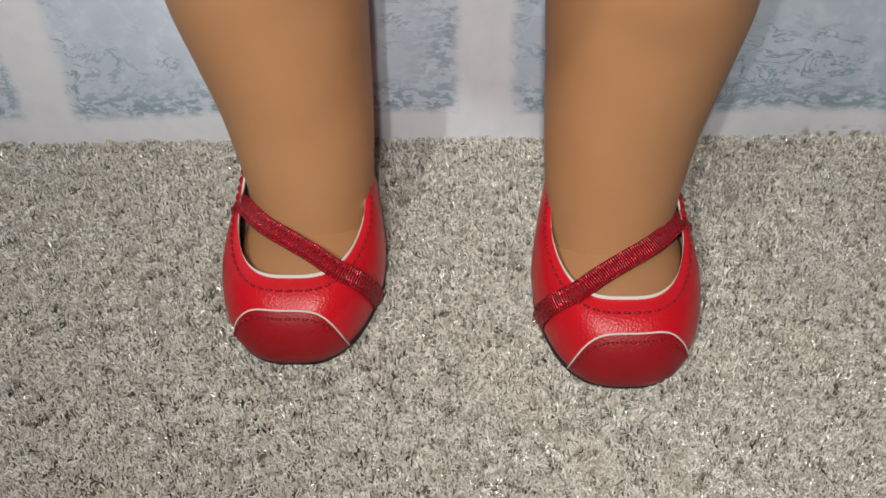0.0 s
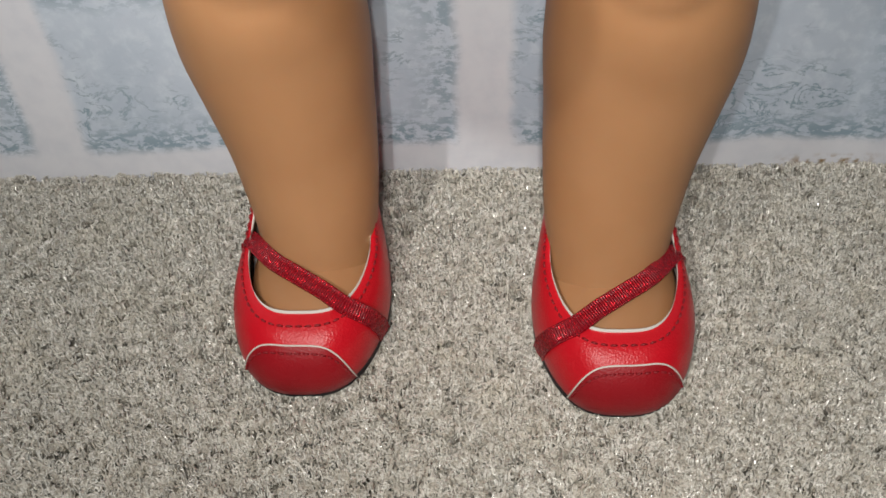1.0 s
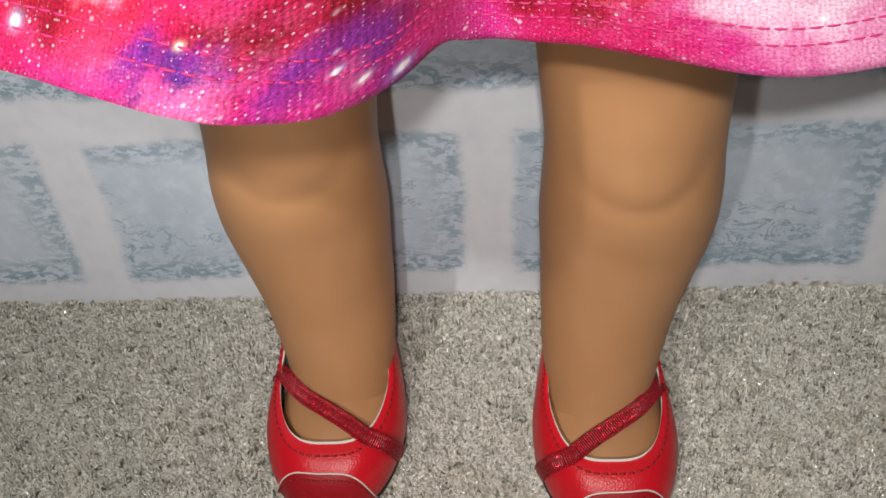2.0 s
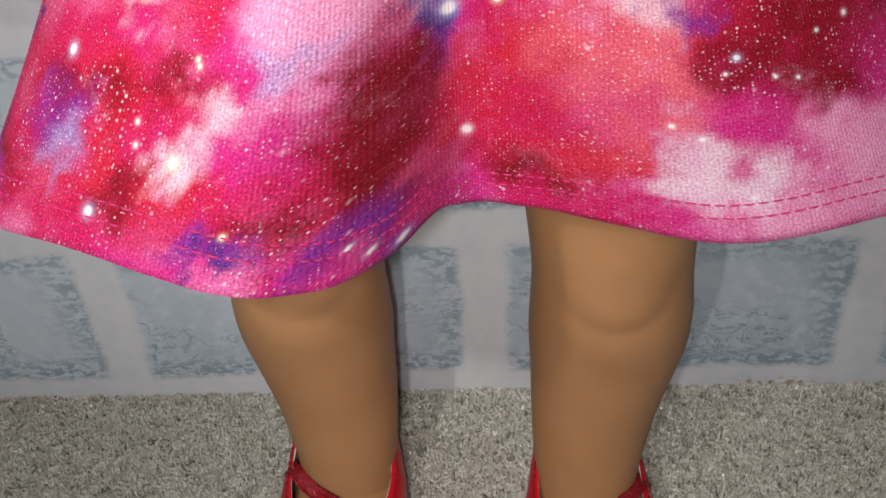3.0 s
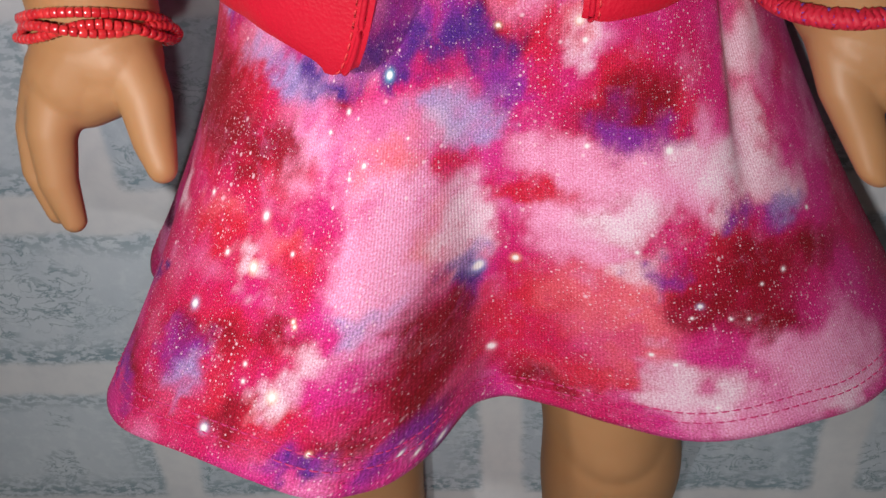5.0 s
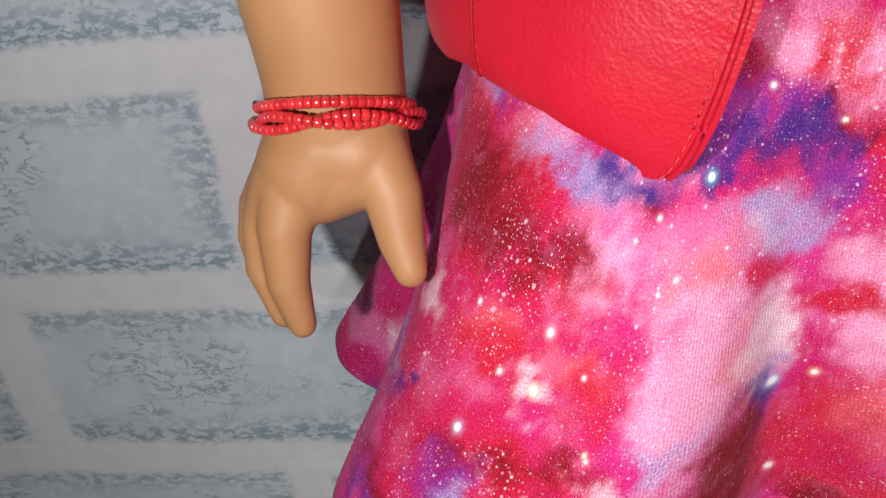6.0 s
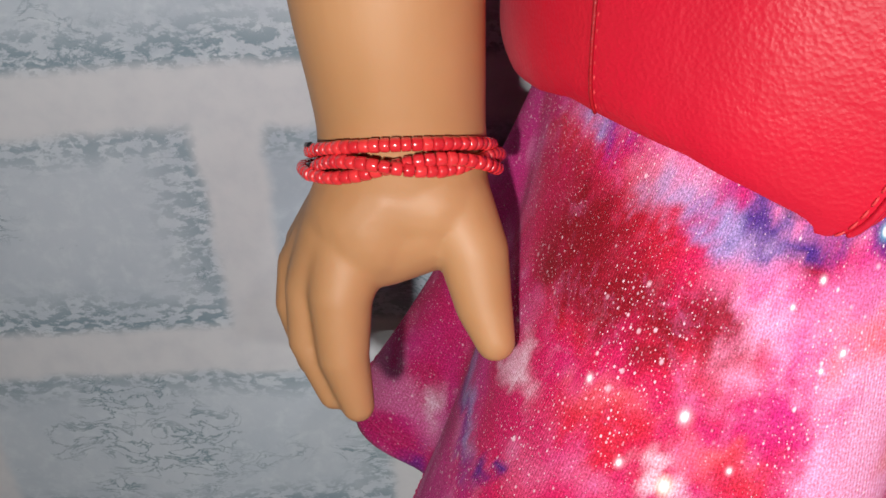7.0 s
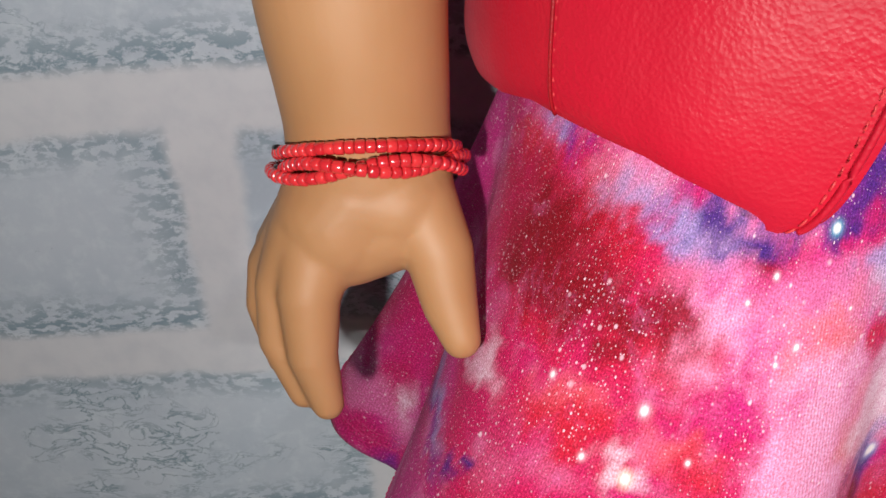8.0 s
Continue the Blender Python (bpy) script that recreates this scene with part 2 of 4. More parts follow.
# the print: colour, strength, and patches of u, v, half width, half height
CRIMSON_SPOTS = [(-0.0585, 0.1935, 0.0203, 0.0082), (-0.0387, 0.1799, 0.0151, 0.0048), (-0.0206, 0.1784, 0.0089, 0.0057), (-0.0639, 0.1815, 0.0098, 0.0051), (-0.0793, 0.2337, 0.0216, 0.0097), (-0.0848, 0.2256, 0.0221, 0.0087), (-0.0125, 0.18, 0.0054, 0.0133), (0.0275, 0.2337, 0.012, 0.0096), (0.0474, 0.1916, 0.016, 0.0112)]
PALE_SPOTS = [(-0.0173, 0.2079, 0.0054, 0.0095), (-0.016, 0.2177, 0.0051, 0.0056), (-0.0197, 0.2009, 0.003, 0.0047), (0.0259, 0.2157, 0.0058, 0.0062), (0.0153, 0.2055, 0.0057, 0.0071), (0.0544, 0.1665, 0.0081, 0.0052), (0.0614, 0.1682, 0.007, 0.0058), (0.039, 0.1614, 0.0071, 0.0037), (0.0372, 0.2122, 0.006, 0.0041), (0.0197, 0.2, 0.0053, 0.0046), (0.0651, 0.1622, 0.0048, 0.0039), (0.0485, 0.1738, 0.0044, 0.0042), (-0.0058, 0.2619, 0.004, 0.0049), (0.0055, 0.2594, 0.0055, 0.0058), (-0.019, 0.2243, 0.0065, 0.006), (-0.0185, 0.2104, 0.0055, 0.008), (0.02, 0.2182, 0.0074, 0.0058), (0.03, 0.2141, 0.0079, 0.0058), (0.0101, 0.2227, 0.0059, 0.0049), (0.0136, 0.2101, 0.0046, 0.005), (0.0408, 0.218, 0.0057, 0.0063), (0.0182, 0.2498, 0.0044, 0.0042), (-0.0375, 0.2279, 0.0065, 0.0042), (-0.0652, 0.2435, 0.007, 0.0032)]
SALMON_SPOTS = [(0.0209, 0.1869, 0.01, 0.0074), (0.0122, 0.1873, 0.0055, 0.0052), (0.029, 0.1816, 0.0049, 0.0046), (0.0255, 0.191, 0.0051, 0.0059), (-0.011, 0.2086, 0.0022, 0.004), (-0.0582, 0.2138, 0.0068, 0.0033), (0.0212, 0.173, 0.0032, 0.0038), (-0.0592, 0.2126, 0.0061, 0.004), (0.001, 0.2606, 0.0027, 0.0049), (-0.037, 0.2115, 0.0063, 0.0025), (0.016, 0.25, 0.0031, 0.0025), (-0.0183, 0.2271, 0.0044, 0.003)]
RED_SPOTS = [(-0.0448, 0.1959, 0.0123, 0.0051), (-0.059, 0.2089, 0.0099, 0.0042), (-0.0334, 0.2084, 0.005, 0.0051), (0.0059, 0.1831, 0.0066, 0.0085), (-0.0015, 0.1779, 0.0053, 0.0086), (0.0076, 0.2136, 0.0059, 0.0022), (0.042, 0.2018, 0.0054, 0.0041), (0.0362, 0.1929, 0.0046, 0.0041), (-0.0465, 0.1871, 0.0049, 0.005), (-0.0353, 0.1834, 0.0081, 0.0024), (0.01, 0.1678, 0.0077, 0.0059), (0.0172, 0.17, 0.0049, 0.0043), (-0.0214, 0.1744, 0.0024, 0.002), (-0.0685, 0.2364, 0.0138, 0.007), (-0.0066, 0.2225, 0.0031, 0.0036), (0.0101, 0.2442, 0.003, 0.0067), (0.0009, 0.2597, 0.0027, 0.0049), (0.0253, 0.2383, 0.0068, 0.0052), (0.0349, 0.2303, 0.0048, 0.0053), (-0.0479, 0.2231, 0.0088, 0.0045), (-0.0578, 0.2111, 0.0069, 0.004), (0.0064, 0.2161, 0.0041, 0.0032), (0.0087, 0.2508, 0.0038, 0.0042), (-0.0963, 0.2403, 0.0101, 0.002), (-0.0754, 0.2215, 0.009, 0.0023)]
WHITE_SPOTS = [(-0.0041, 0.2096, 0.0038, 0.0067), (0.0255, 0.2092, 0.0045, 0.0041), (0.0281, 0.1704, 0.0027, 0.0051), (0.0308, 0.1656, 0.0045, 0.0037), (0.0474, 0.2145, 0.0091, 0.0047), (0.0266, 0.1969, 0.0035, 0.0027), (-0.0281, 0.1933, 0.0048, 0.0025), (0.0355, 0.1655, 0.0046, 0.0037), (0.0584, 0.1608, 0.0042, 0.0024), (0.0607, 0.2089, 0.0059, 0.0036), (-0.0343, 0.1865, 0.0026, 0.002), (-0.0452, 0.2072, 0.0027, 0.002), (-0.0077, 0.2325, 0.0032, 0.0026), (0.024, 0.2083, 0.0055, 0.0036), (-0.0055, 0.2076, 0.0051, 0.0064), (0.0453, 0.2135, 0.0048, 0.0064), (0.0362, 0.2212, 0.0033, 0.0031), (0.0173, 0.2467, 0.0031, 0.0026), (0.0621, 0.2368, 0.0049, 0.0058), (0.0555, 0.2214, 0.0038, 0.008), (-0.0333, 0.1885, 0.0028, 0.002), (-0.0808, 0.2105, 0.0057, 0.0025), (-0.1193, 0.1711, 0.0021, 0.0047)]
DARK_SPOTS = [(-0.0119, 0.1847, 0.0043, 0.012), (-0.0091, 0.1892, 0.0035, 0.0068), (-0.0152, 0.1935, 0.0025, 0.003), (0.0463, 0.192, 0.0108, 0.0084), (0.0495, 0.1818, 0.0062, 0.0042), (0.0384, 0.1867, 0.0047, 0.0046), (0.0638, 0.193, 0.0074, 0.004), (-0.0408, 0.182, 0.0043, 0.0032), (-0.0225, 0.1784, 0.0032, 0.0036), (-0.0126, 0.1742, 0.0028, 0.0066), (-0.0722, 0.1802, 0.0093, 0.0021), (-0.0536, 0.1934, 0.0079, 0.0026), (-0.0386, 0.1971, 0.0057, 0.0025), (0.0099, 0.1649, 0.0059, 0.0039), (-0.019, 0.2597, 0.0079, 0.005), (-0.049, 0.2261, 0.0071, 0.0036), (-0.0793, 0.2337, 0.0149, 0.0063), (-0.0645, 0.229, 0.008, 0.0034), (0.0252, 0.2317, 0.0067, 0.0044), (0.03, 0.2344, 0.0058, 0.0044), (-0.0324, 0.2371, 0.0043, 0.002), (0.0041, 0.249, 0.0023, 0.0033), (-0.0807, 0.2265, 0.01, 0.0056), (-0.0769, 0.2349, 0.008, 0.0033), (-0.0522, 0.2261, 0.0066, 0.0032)]
PURPLE_SPOTS = [(-0.0049, 0.1953, 0.0027, 0.0046), (-0.0568, 0.1883, 0.0038, 0.004), (-0.0291, 0.1755, 0.0035, 0.002), (-0.0247, 0.1742, 0.0021, 0.002), (-0.0136, 0.1694, 0.0032, 0.0043), (-0.0168, 0.171, 0.0033, 0.0029), (0.0585, 0.204, 0.0051, 0.0029), (0.0466, 0.2061, 0.0036, 0.002), (-0.0113, 0.1617, 0.0021, 0.0022), (-0.0737, 0.1759, 0.0075, 0.002), (0.031, 0.1956, 0.0028, 0.0023), (-0.0156, 0.251, 0.0093, 0.0048), (-0.0047, 0.2517, 0.0049, 0.0042), (-0.0497, 0.2415, 0.0068, 0.0037), (0.0286, 0.2257, 0.0057, 0.0031), (0.0243, 0.2284, 0.0039, 0.0044), (0.0024, 0.239, 0.004, 0.0056), (-0.0927, 0.1922, 0.0123, 0.002), (-0.1169, 0.1535, 0.0028, 0.0037), (-0.0847, 0.2474, 0.0061, 0.002)]
LILAC_SPOTS = [(-0.0212, 0.1995, 0.0032, 0.0025), (-0.0551, 0.1848, 0.0028, 0.0026), (0.0608, 0.2056, 0.0039, 0.0021), (-0.0046, 0.2001, 0.0022, 0.0036), (-0.0046, 0.2325, 0.0052, 0.0048), (-0.0004, 0.2295, 0.0031, 0.0035), (-0.0421, 0.2404, 0.008, 0.0036), (-0.0628, 0.2427, 0.0055, 0.0025), (-0.0122, 0.2357, 0.0044, 0.002), (-0.0968, 0.1946, 0.0131, 0.002), (-0.0904, 0.2472, 0.0045, 0.002), (-0.0512, 0.2412, 0.0045, 0.0027)]
DEEP_SPOTS = [(-0.0057, 0.1967, 0.002, 0.0035), (-0.0271, 0.1749, 0.002, 0.002), (-0.0102, 0.2468, 0.0079, 0.0039), (-0.0251, 0.2454, 0.0062, 0.0027), (-0.0017, 0.2472, 0.0039, 0.0034), (-0.0348, 0.2394, 0.0044, 0.002), (0.0031, 0.2479, 0.002, 0.0021), (-0.0176, 0.2434, 0.0041, 0.002), (-0.0343, 0.241, 0.0052, 0.0026), (-0.045, 0.2428, 0.0042, 0.002), (-0.0759, 0.1963, 0.002, 0.002)]
YELLOW_STARS = [(-0.025, 0.1786, 0.00042), (-0.0327, 0.1993, 0.00042), (-0.0338, 0.187, 0.00096), (0.0049, 0.1969, 0.00083), (-0.0457, 0.2072, 0.00099), (0.0169, 0.2499, 0.00073), (0.0021, 0.2502, 0.00051), (-0.0332, 0.2001, 0.00043)]
BLUE_STARS = [(-0.0455, 0.1785, 0.0009), (-0.0093, 0.1621, 0.00071), (-0.0138, 0.1685, 0.00045), (0.0362, 0.1886, 0.00057), (-0.0574, 0.1976, 0.00092), (-0.003, 0.1962, 0.00142)]
WHITE_STARS = [(-0.012, 0.165, 0.00046), (-0.0006, 0.1716, 0.00086), (0.0274, 0.1775, 0.00047), (0.0265, 0.2014, 0.00044), (0.0309, 0.1753, 0.00047), (0.0345, 0.1861, 0.00034), (0.0444, 0.1841, 0.00035), (0.0412, 0.1848, 0.00035), (0.0486, 0.1907, 0.00035), (0.0541, 0.1921, 0.00048), (-0.0405, 0.1883, 0.00043), (-0.0411, 0.1912, 0.00043), (0.0658, 0.2012, 0.00049), (0.0362, 0.1649, 0.00048), (-0.0461, 0.2163, 0.00087), (-0.0642, 0.2166, 0.00057), (-0.0236, 0.2274, 0.00052), (-0.0295, 0.2362, 0.00051), (-0.0097, 0.2563, 0.0006), (-0.0536, 0.2082, 0.00056), (0.0344, 0.2223, 0.00091), (0.0182, 0.2248, 0.00055), (-0.015, 0.231, 0.00031), (-0.0011, 0.172, 0.00077), (0.018, 0.2461, 0.00063), (-0.0337, 0.2324, 0.00041), (-0.0369, 0.2112, 0.00043), (-0.0266, 0.2251, 0.00041)]
TEAL_STARS = [(-0.0199, 0.2425, 0.00092)]
PRINT = [((0.50, 0.008, 0.06), 0.8, CRIMSON_SPOTS), ((0.78, 0.31, 0.52), 0.9, PALE_SPOTS), ((0.72, 0.12, 0.16), 0.85, SALMON_SPOTS), ((0.52, 0.010, 0.035), 0.9, RED_SPOTS), ((0.78, 0.58, 0.70), 0.72, WHITE_SPOTS), ((0.22, 0.003, 0.012), 1.0, DARK_SPOTS),
         ((0.20, 0.022, 0.25), 0.95, PURPLE_SPOTS), ((0.33, 0.25, 0.52), 0.8, LILAC_SPOTS), ((0.055, 0.015, 0.18), 0.95, DEEP_SPOTS)]
STARS = [((0.95, 0.66, 0.4), YELLOW_STARS), ((0.40, 0.50, 0.85), BLUE_STARS), ((0.10, 0.62, 0.80), TEAL_STARS), ((0.88, 0.62, 0.74), WHITE_STARS)]


def glitter():
    m = Nodes("glitter_ribbon")
    uv = m.place("UV")
    v = m.add("ShaderNodeTexVoronoi", None, Vector=uv, Scale=2600.0)
    pick = m.add("ShaderNodeSeparateColor", None, i0=v.outputs["Color"])
    ribs = m.add("ShaderNodeTexWave", {"wave_type": "BANDS", "bands_direction": "X"}, Vector=uv, Scale=480.0, Distortion=0.6)
    c = m.mix(m.ramp(pick.outputs[0], 0.55, 1.0), (0.24, 0.002, 0.010), (0.72, 0.02, 0.035))
    c = m.mix(m.ramp(ribs.outputs[0], 0.25, 0.0, 0.0, 0.7), c, (0.09, 0.001, 0.004))
    m.set(Base_Color=c, Roughness=m.ramp(pick.outputs[1], 0.2, 1.0, 0.25, 0.55), Metallic=m.ramp(pick.outputs[0], 0.5, 0.95, 0.0, 0.8), Specular_IOR_Level=0.25)
    m.bump(m.math("ADD", ribs.outputs[0], m.math("MULTIPLY", pick.outputs[2], 0.8)), 0.6, 0.0003)
    return m.mat


def bead_glass():
    m = Nodes("red_glass_bead")
    r = m.add("ShaderNodeObjectInfo").outputs["Random"]
    m.set(Base_Color=m.mix(r, (0.55, 0.018, 0.028), (0.72, 0.04, 0.045)), Roughness=0.2, Specular_IOR_Level=0.8, Coat_Weight=0.4, Coat_Roughness=0.08)
    return m.mat


PAPER, BACKING, FIBRE = brick_paper(), carpet_base(), carpet_fibre()
PAINT = plain("white_wall_paint", (0.75, 0.73, 0.70), 0.7, 120.0, 0.0004, 0.06)
VINYL, CLOTH = vinyl(), galaxy_cloth()
RED = leather("red_faux_leather", (0.62, 0.009, 0.020), (0.55, 0.006, 0.015), 0.34, 1700.0)
RED_DARK = leather("dark_red_faux_leather", (0.34, 0.005, 0.012), (0.29, 0.004, 0.010), 0.42)
RED_JACKET = leather("scarlet_faux_leather", (0.56, 0.008, 0.031), (0.50, 0.006, 0.025), 0.45, 1500.0, 0.0005)
LINING = plain("white_felt_lining", (0.80, 0.76, 0.70), 0.9, 1800.0, 0.0004, 0.2)
RUBBER = plain("black_rubber", (0.02, 0.02, 0.022), 0.6, 400.0)
THREAD = plain("red_thread", (0.27, 0.005, 0.011), 0.55, 3000.0)
THREAD_JACKET = plain("scarlet_thread", (0.72, 0.05, 0.06), 0.5, 3000.0)
THREAD_PINK = plain("deep_pink_thread", (0.66, 0.035, 0.20), 0.6, 3000.0)
CORD = plain("black_cord", (0.012, 0.012, 0.014), 0.35, 2000.0)
VIOLET = plain("violet_thread", (0.22, 0.06, 0.42), 0.6, 3000.0)
RED_YARN = plain("red_yarn", (0.66, 0.015, 0.05), 0.6, 3000.0)
GLITTER, BEAD = glitter(), bead_glass()


# ---- mesh helpers ----
def mesh_object(name, verts, faces, material, parent=None, label="", smooth=True, uvs=None):
    me = bpy.data.meshes.new(name)
    me.from_pydata([tuple(v) for v in verts], [], faces)
    if uvs is not None:
        layer = me.uv_layers.new(name="UVMap")
        for poly in me.polygons:
            for li, vi in zip(poly.loop_indices, poly.vertices):
                layer.data[li].uv = uvs[vi]
    if smooth:
        me.polygons.foreach_set("use_smooth", [True] * len(me.polygons))
    me.materials.append(material)
    ob = new(name, me)
    if parent is not None:
        ob.parent = parent
        ob.matrix_parent_inverse = parent.matrix_basis.inverted()
    if label:
        ob["label"] = label
    return ob


def part(name, bm, material, parent, label="", smooth=True):
    me = bpy.data.meshes.new(name)
    bm.normal_update()
    bm.to_mesh(me)
    bm.free()
    if smooth:
        me.polygons.foreach_set("use_smooth", [True] * len(me.polygons))
    me.materials.append(material)
    ob = new(name, me)
    if parent is not None:
        ob.parent = parent
        ob.matrix_parent_inverse = parent.matrix_basis.inverted()
    if label:
        ob["label"] = label
    return ob


def empty(name, x, y, z):
    ob = new(name)
    ob.empty_display_size = 0.01
    ob.matrix_basis = pose(x, y, z)
    return ob


def grid_faces(rows, cols, wrap):
    f = []
    for i in range(rows - 1):
        for j in range(cols if wrap else cols - 1):
            k = (j + 1) % cols
            f.append((i * cols + j, i * cols + k, (i + 1) * cols + k, (i + 1) * cols + j))
    return f


def box(name, lo, hi, material, label, kind="structure"):
    bm = bmesh.new()
    bmesh.ops.create_cube(bm, size=1.0)
    for v in bm.verts:
        v.co = Vector([lo[k] + (v.co[k] + 0.5) * (hi[k] - lo[k]) for k in range(3)])
    ob = part(name, bm, material, None, label, smooth=False)
    return tagged(ob, label, name.split("_")[0], "", kind)


def smooth01(a, b, x):
    t = min(1.0, max(0.0, (x - a) / (b - a)))
    return t * t * (3 - 2 * t)


def tube_verts(points, radius, sides=6, closed=False):
    """Vertices and faces of a round cord along points."""
    n = len(points)
    pts = [Vector(p) for p in points]
    verts, faces = [], []
    for i, p in enumerate(pts):
        a = pts[(i - 1) % n] if closed or i else pts[0]
        b = pts[(i + 1) % n] if closed or i < n - 1 else pts[-1]
        t = (b - a).normalized()
        u = t.orthogonal() if abs(t.z) > 0.95 else t.cross(Vector((0, 0, 1)))
        u.normalize()
        w = t.cross(u)
        r = radius(i / max(1, n - 1)) if callable(radius) else radius
        for k in range(sides):
            g = 2 * math.pi * k / sides
            verts.append(p + u * (r * math.cos(g)) + w * (r * math.sin(g)))
    rows = n + 1 if closed else n
    for i in range(rows - 1):
        for k in range(sides):
            a, b = (i % n) * sides, ((i + 1) % n) * sides
            faces.append((a + k, a + (k + 1) % sides, b + (k + 1) % sides, b + k))
    if not closed:
        faces.append(tuple(range(sides))[::-1])
        faces.append(tuple((n - 1) * sides + k for k in range(sides)))
    return verts, faces


def joined(pieces):
    verts, faces = [], []
    for v, f in pieces:
        o = len(verts)
        verts += v
        faces += [tuple(i + o for i in q) for q in f]
    return verts, faces


def stitches(name, curve, normals, length, gap, radius, material, parent, label=""):
    """Short thread dashes along a finely sampled curve."""
    pieces, i, run = [], 0, [0.0]
    for a, b in zip(curve, curve[1:]):
        run.append(run[-1] + (Vector(b) - Vector(a)).length)
    at = lambda s: next((Vector(curve[k]).lerp(Vector(curve[k + 1]), (s - run[k]) / max(1e-9, run[k + 1] - run[k])) + Vector(normals[k]) * h_of for k in range(len(run) - 1) if run[k + 1] >= s), Vector(curve[-1]))
    s = gap
    while s + length < run[-1]:
        dash = []
        for k in range(5):
            h_of = radius * (0.9 * math.sin(math.pi * k / 4) - 0.3)
            dash.append(at(s + length * k / 4))
        pieces.append(tube_verts(dash, lambda g: radius * (0.6 + 0.4 * math.sin(math.pi * g)), 6))
        s += length + gap
    v, f = joined(pieces)
    return mesh_object(name, v, f, material, parent, label)


# ---- the room ----
wall = box("wall_north", (-0.8, 0.0, -0.01), (0.8, 0.05, 1.4), PAPER, "wall covered with pale blue printed brick paper")
box("floor", (-0.8, -1.2, -0.06), (0.8, 0.0, -0.0032), BACKING, "backing of the grey beige carpet")
box("wall_south", (-0.8, -1.25, -0.06), (0.8, -1.2, 1.4), PAINT, "plain white painted wall")
box("wall_east", (0.8, -1.25, -0.06), (0.85, 0.05, 1.4), PAINT, "plain white painted wall")
box("wall_west", (-0.85, -1.25, -0.06), (-0.8, 0.05, 1.4), PAINT, "plain white painted wall")
box("ceiling", (-0.85, -1.25, 1.4), (0.85, 0.05, 1.45), PAINT, "plain white ceiling")


def carpet_pile():
    """Cut pile: tufts of bent fibres, laid in uneven rows over the part of the floor before the wall."""
    rng = np.random.default_rng(4)
    step = 0.0018
    gx, gy = np.meshgrid(np.arange(-0.215, 0.215, step), np.arange(-0.16, -0.0012, step))
    keep = np.abs(gx) < 0.19 + 0.40 * gy
    gx, gy = gx[keep], gy[keep]
    n = gx.size
    base = np.stack([gx.ravel(), gy.ravel()], 1) + rng.normal(0, 0.00075, (n, 2))
    lean = rng.normal(0, 0.0011, (n, 2))
    # the pile leans one way and another in broad soft patches
    wave = np.zeros((n, 2))
    for k in range(14):
        way, size = rng.uniform(0, 2 * np.pi), rng.uniform(250, 900)
        phase = size * (base[:, 0] * np.cos(way) + base[:, 1] * np.sin(way)) + rng.uniform(0, 6.3)
        wave += np.outer(np.sin(phase), rng.normal(0, 0.00028, 2))
    lean = lean * 0.55 + wave
    tall = 0.0060 + rng.normal(0, 0.0004, n)
    per = 30
    base, lean, tall = np.repeat(base, per, 0), np.repeat(lean, per, 0), np.repeat(tall, per)
    m = n * per
    # fibres fill a small disc, the outer ones bent over and lower, so that each tuft is a soft dome
    way, far = rng.uniform(0, 2 * np.pi, m), np.sqrt(rng.uniform(0, 1, m))
    spread = np.stack([np.cos(way), np.sin(way)], 1) * far[:, None]
    foot = base + spread * 0.00075
    mid = base + lean * 0.4 + spread * 0.00165
    curl = way + rng.normal(0, 0.9, m)
    tip = mid + lean * 0.2 + np.stack([np.cos(curl), np.sin(curl)], 1) * rng.uniform(0.0003, 0.0011, m)[:, None]
    height = tall * rng.uniform(0.90, 1.05, m) - 0.0009 * far ** 2
    ang = rng.uniform(0, np.pi, m)
    side = np.stack([np.cos(ang), np.sin(ang)], 1)
    half = rng.uniform(0.00009, 0.00017, m)[:, None]
    z0 = np.full((m, 1), -0.005)
    zm, zt = (-0.005 + height * 0.97)[:, None], (-0.005 + height - rng.uniform(-0.0001, 0.0007, m))[:, None]
    side2 = np.stack([-np.sin(curl), np.cos(curl)], 1)
    tip[:, 1] = np.minimum(tip[:, 1], -0.0004)
    mid[:, 1] = np.minimum(mid[:, 1], -0.0004)
    v = np.stack([np.hstack([foot - side * half, z0]), np.hstack([foot + side * half, z0]),
                  np.hstack([mid + side2 * half, zm]), np.hstack([mid - side2 * half, zm]),
                  np.hstack([tip + side2 * half * 0.7, zt]), np.hstack([tip - side2 * half * 0.7, zt])], 1)
    me = bpy.data.meshes.new("carpet_pile")
    count = m * 6
    me.vertices.add(count)
    me.vertices.foreach_set("co", v.reshape(-1).astype(np.float32))
    o = (np.arange(m) * 6)[:, None]
    loops = np.hstack([o + np.array([[0, 1, 2, 3]]), o + np.array([[3, 2, 4, 5]])]).reshape(-1)
    me.loops.add(loops.size)
    me.loops.foreach_set("vertex_index", loops.astype(np.int32))
    me.polygons.add(m * 2)
    me.polygons.foreach_set("loop_start", np.arange(0, m * 8, 4, dtype=np.int32))
    me.update(calc_edges=True)
    me.materials.append(FIBRE)
    ob = new("carpet_pile", me)
    return tagged(ob, "grey beige cut pile carpet with glossy twisted fibres", "carpet", "", "stuff")


carpet_pile()


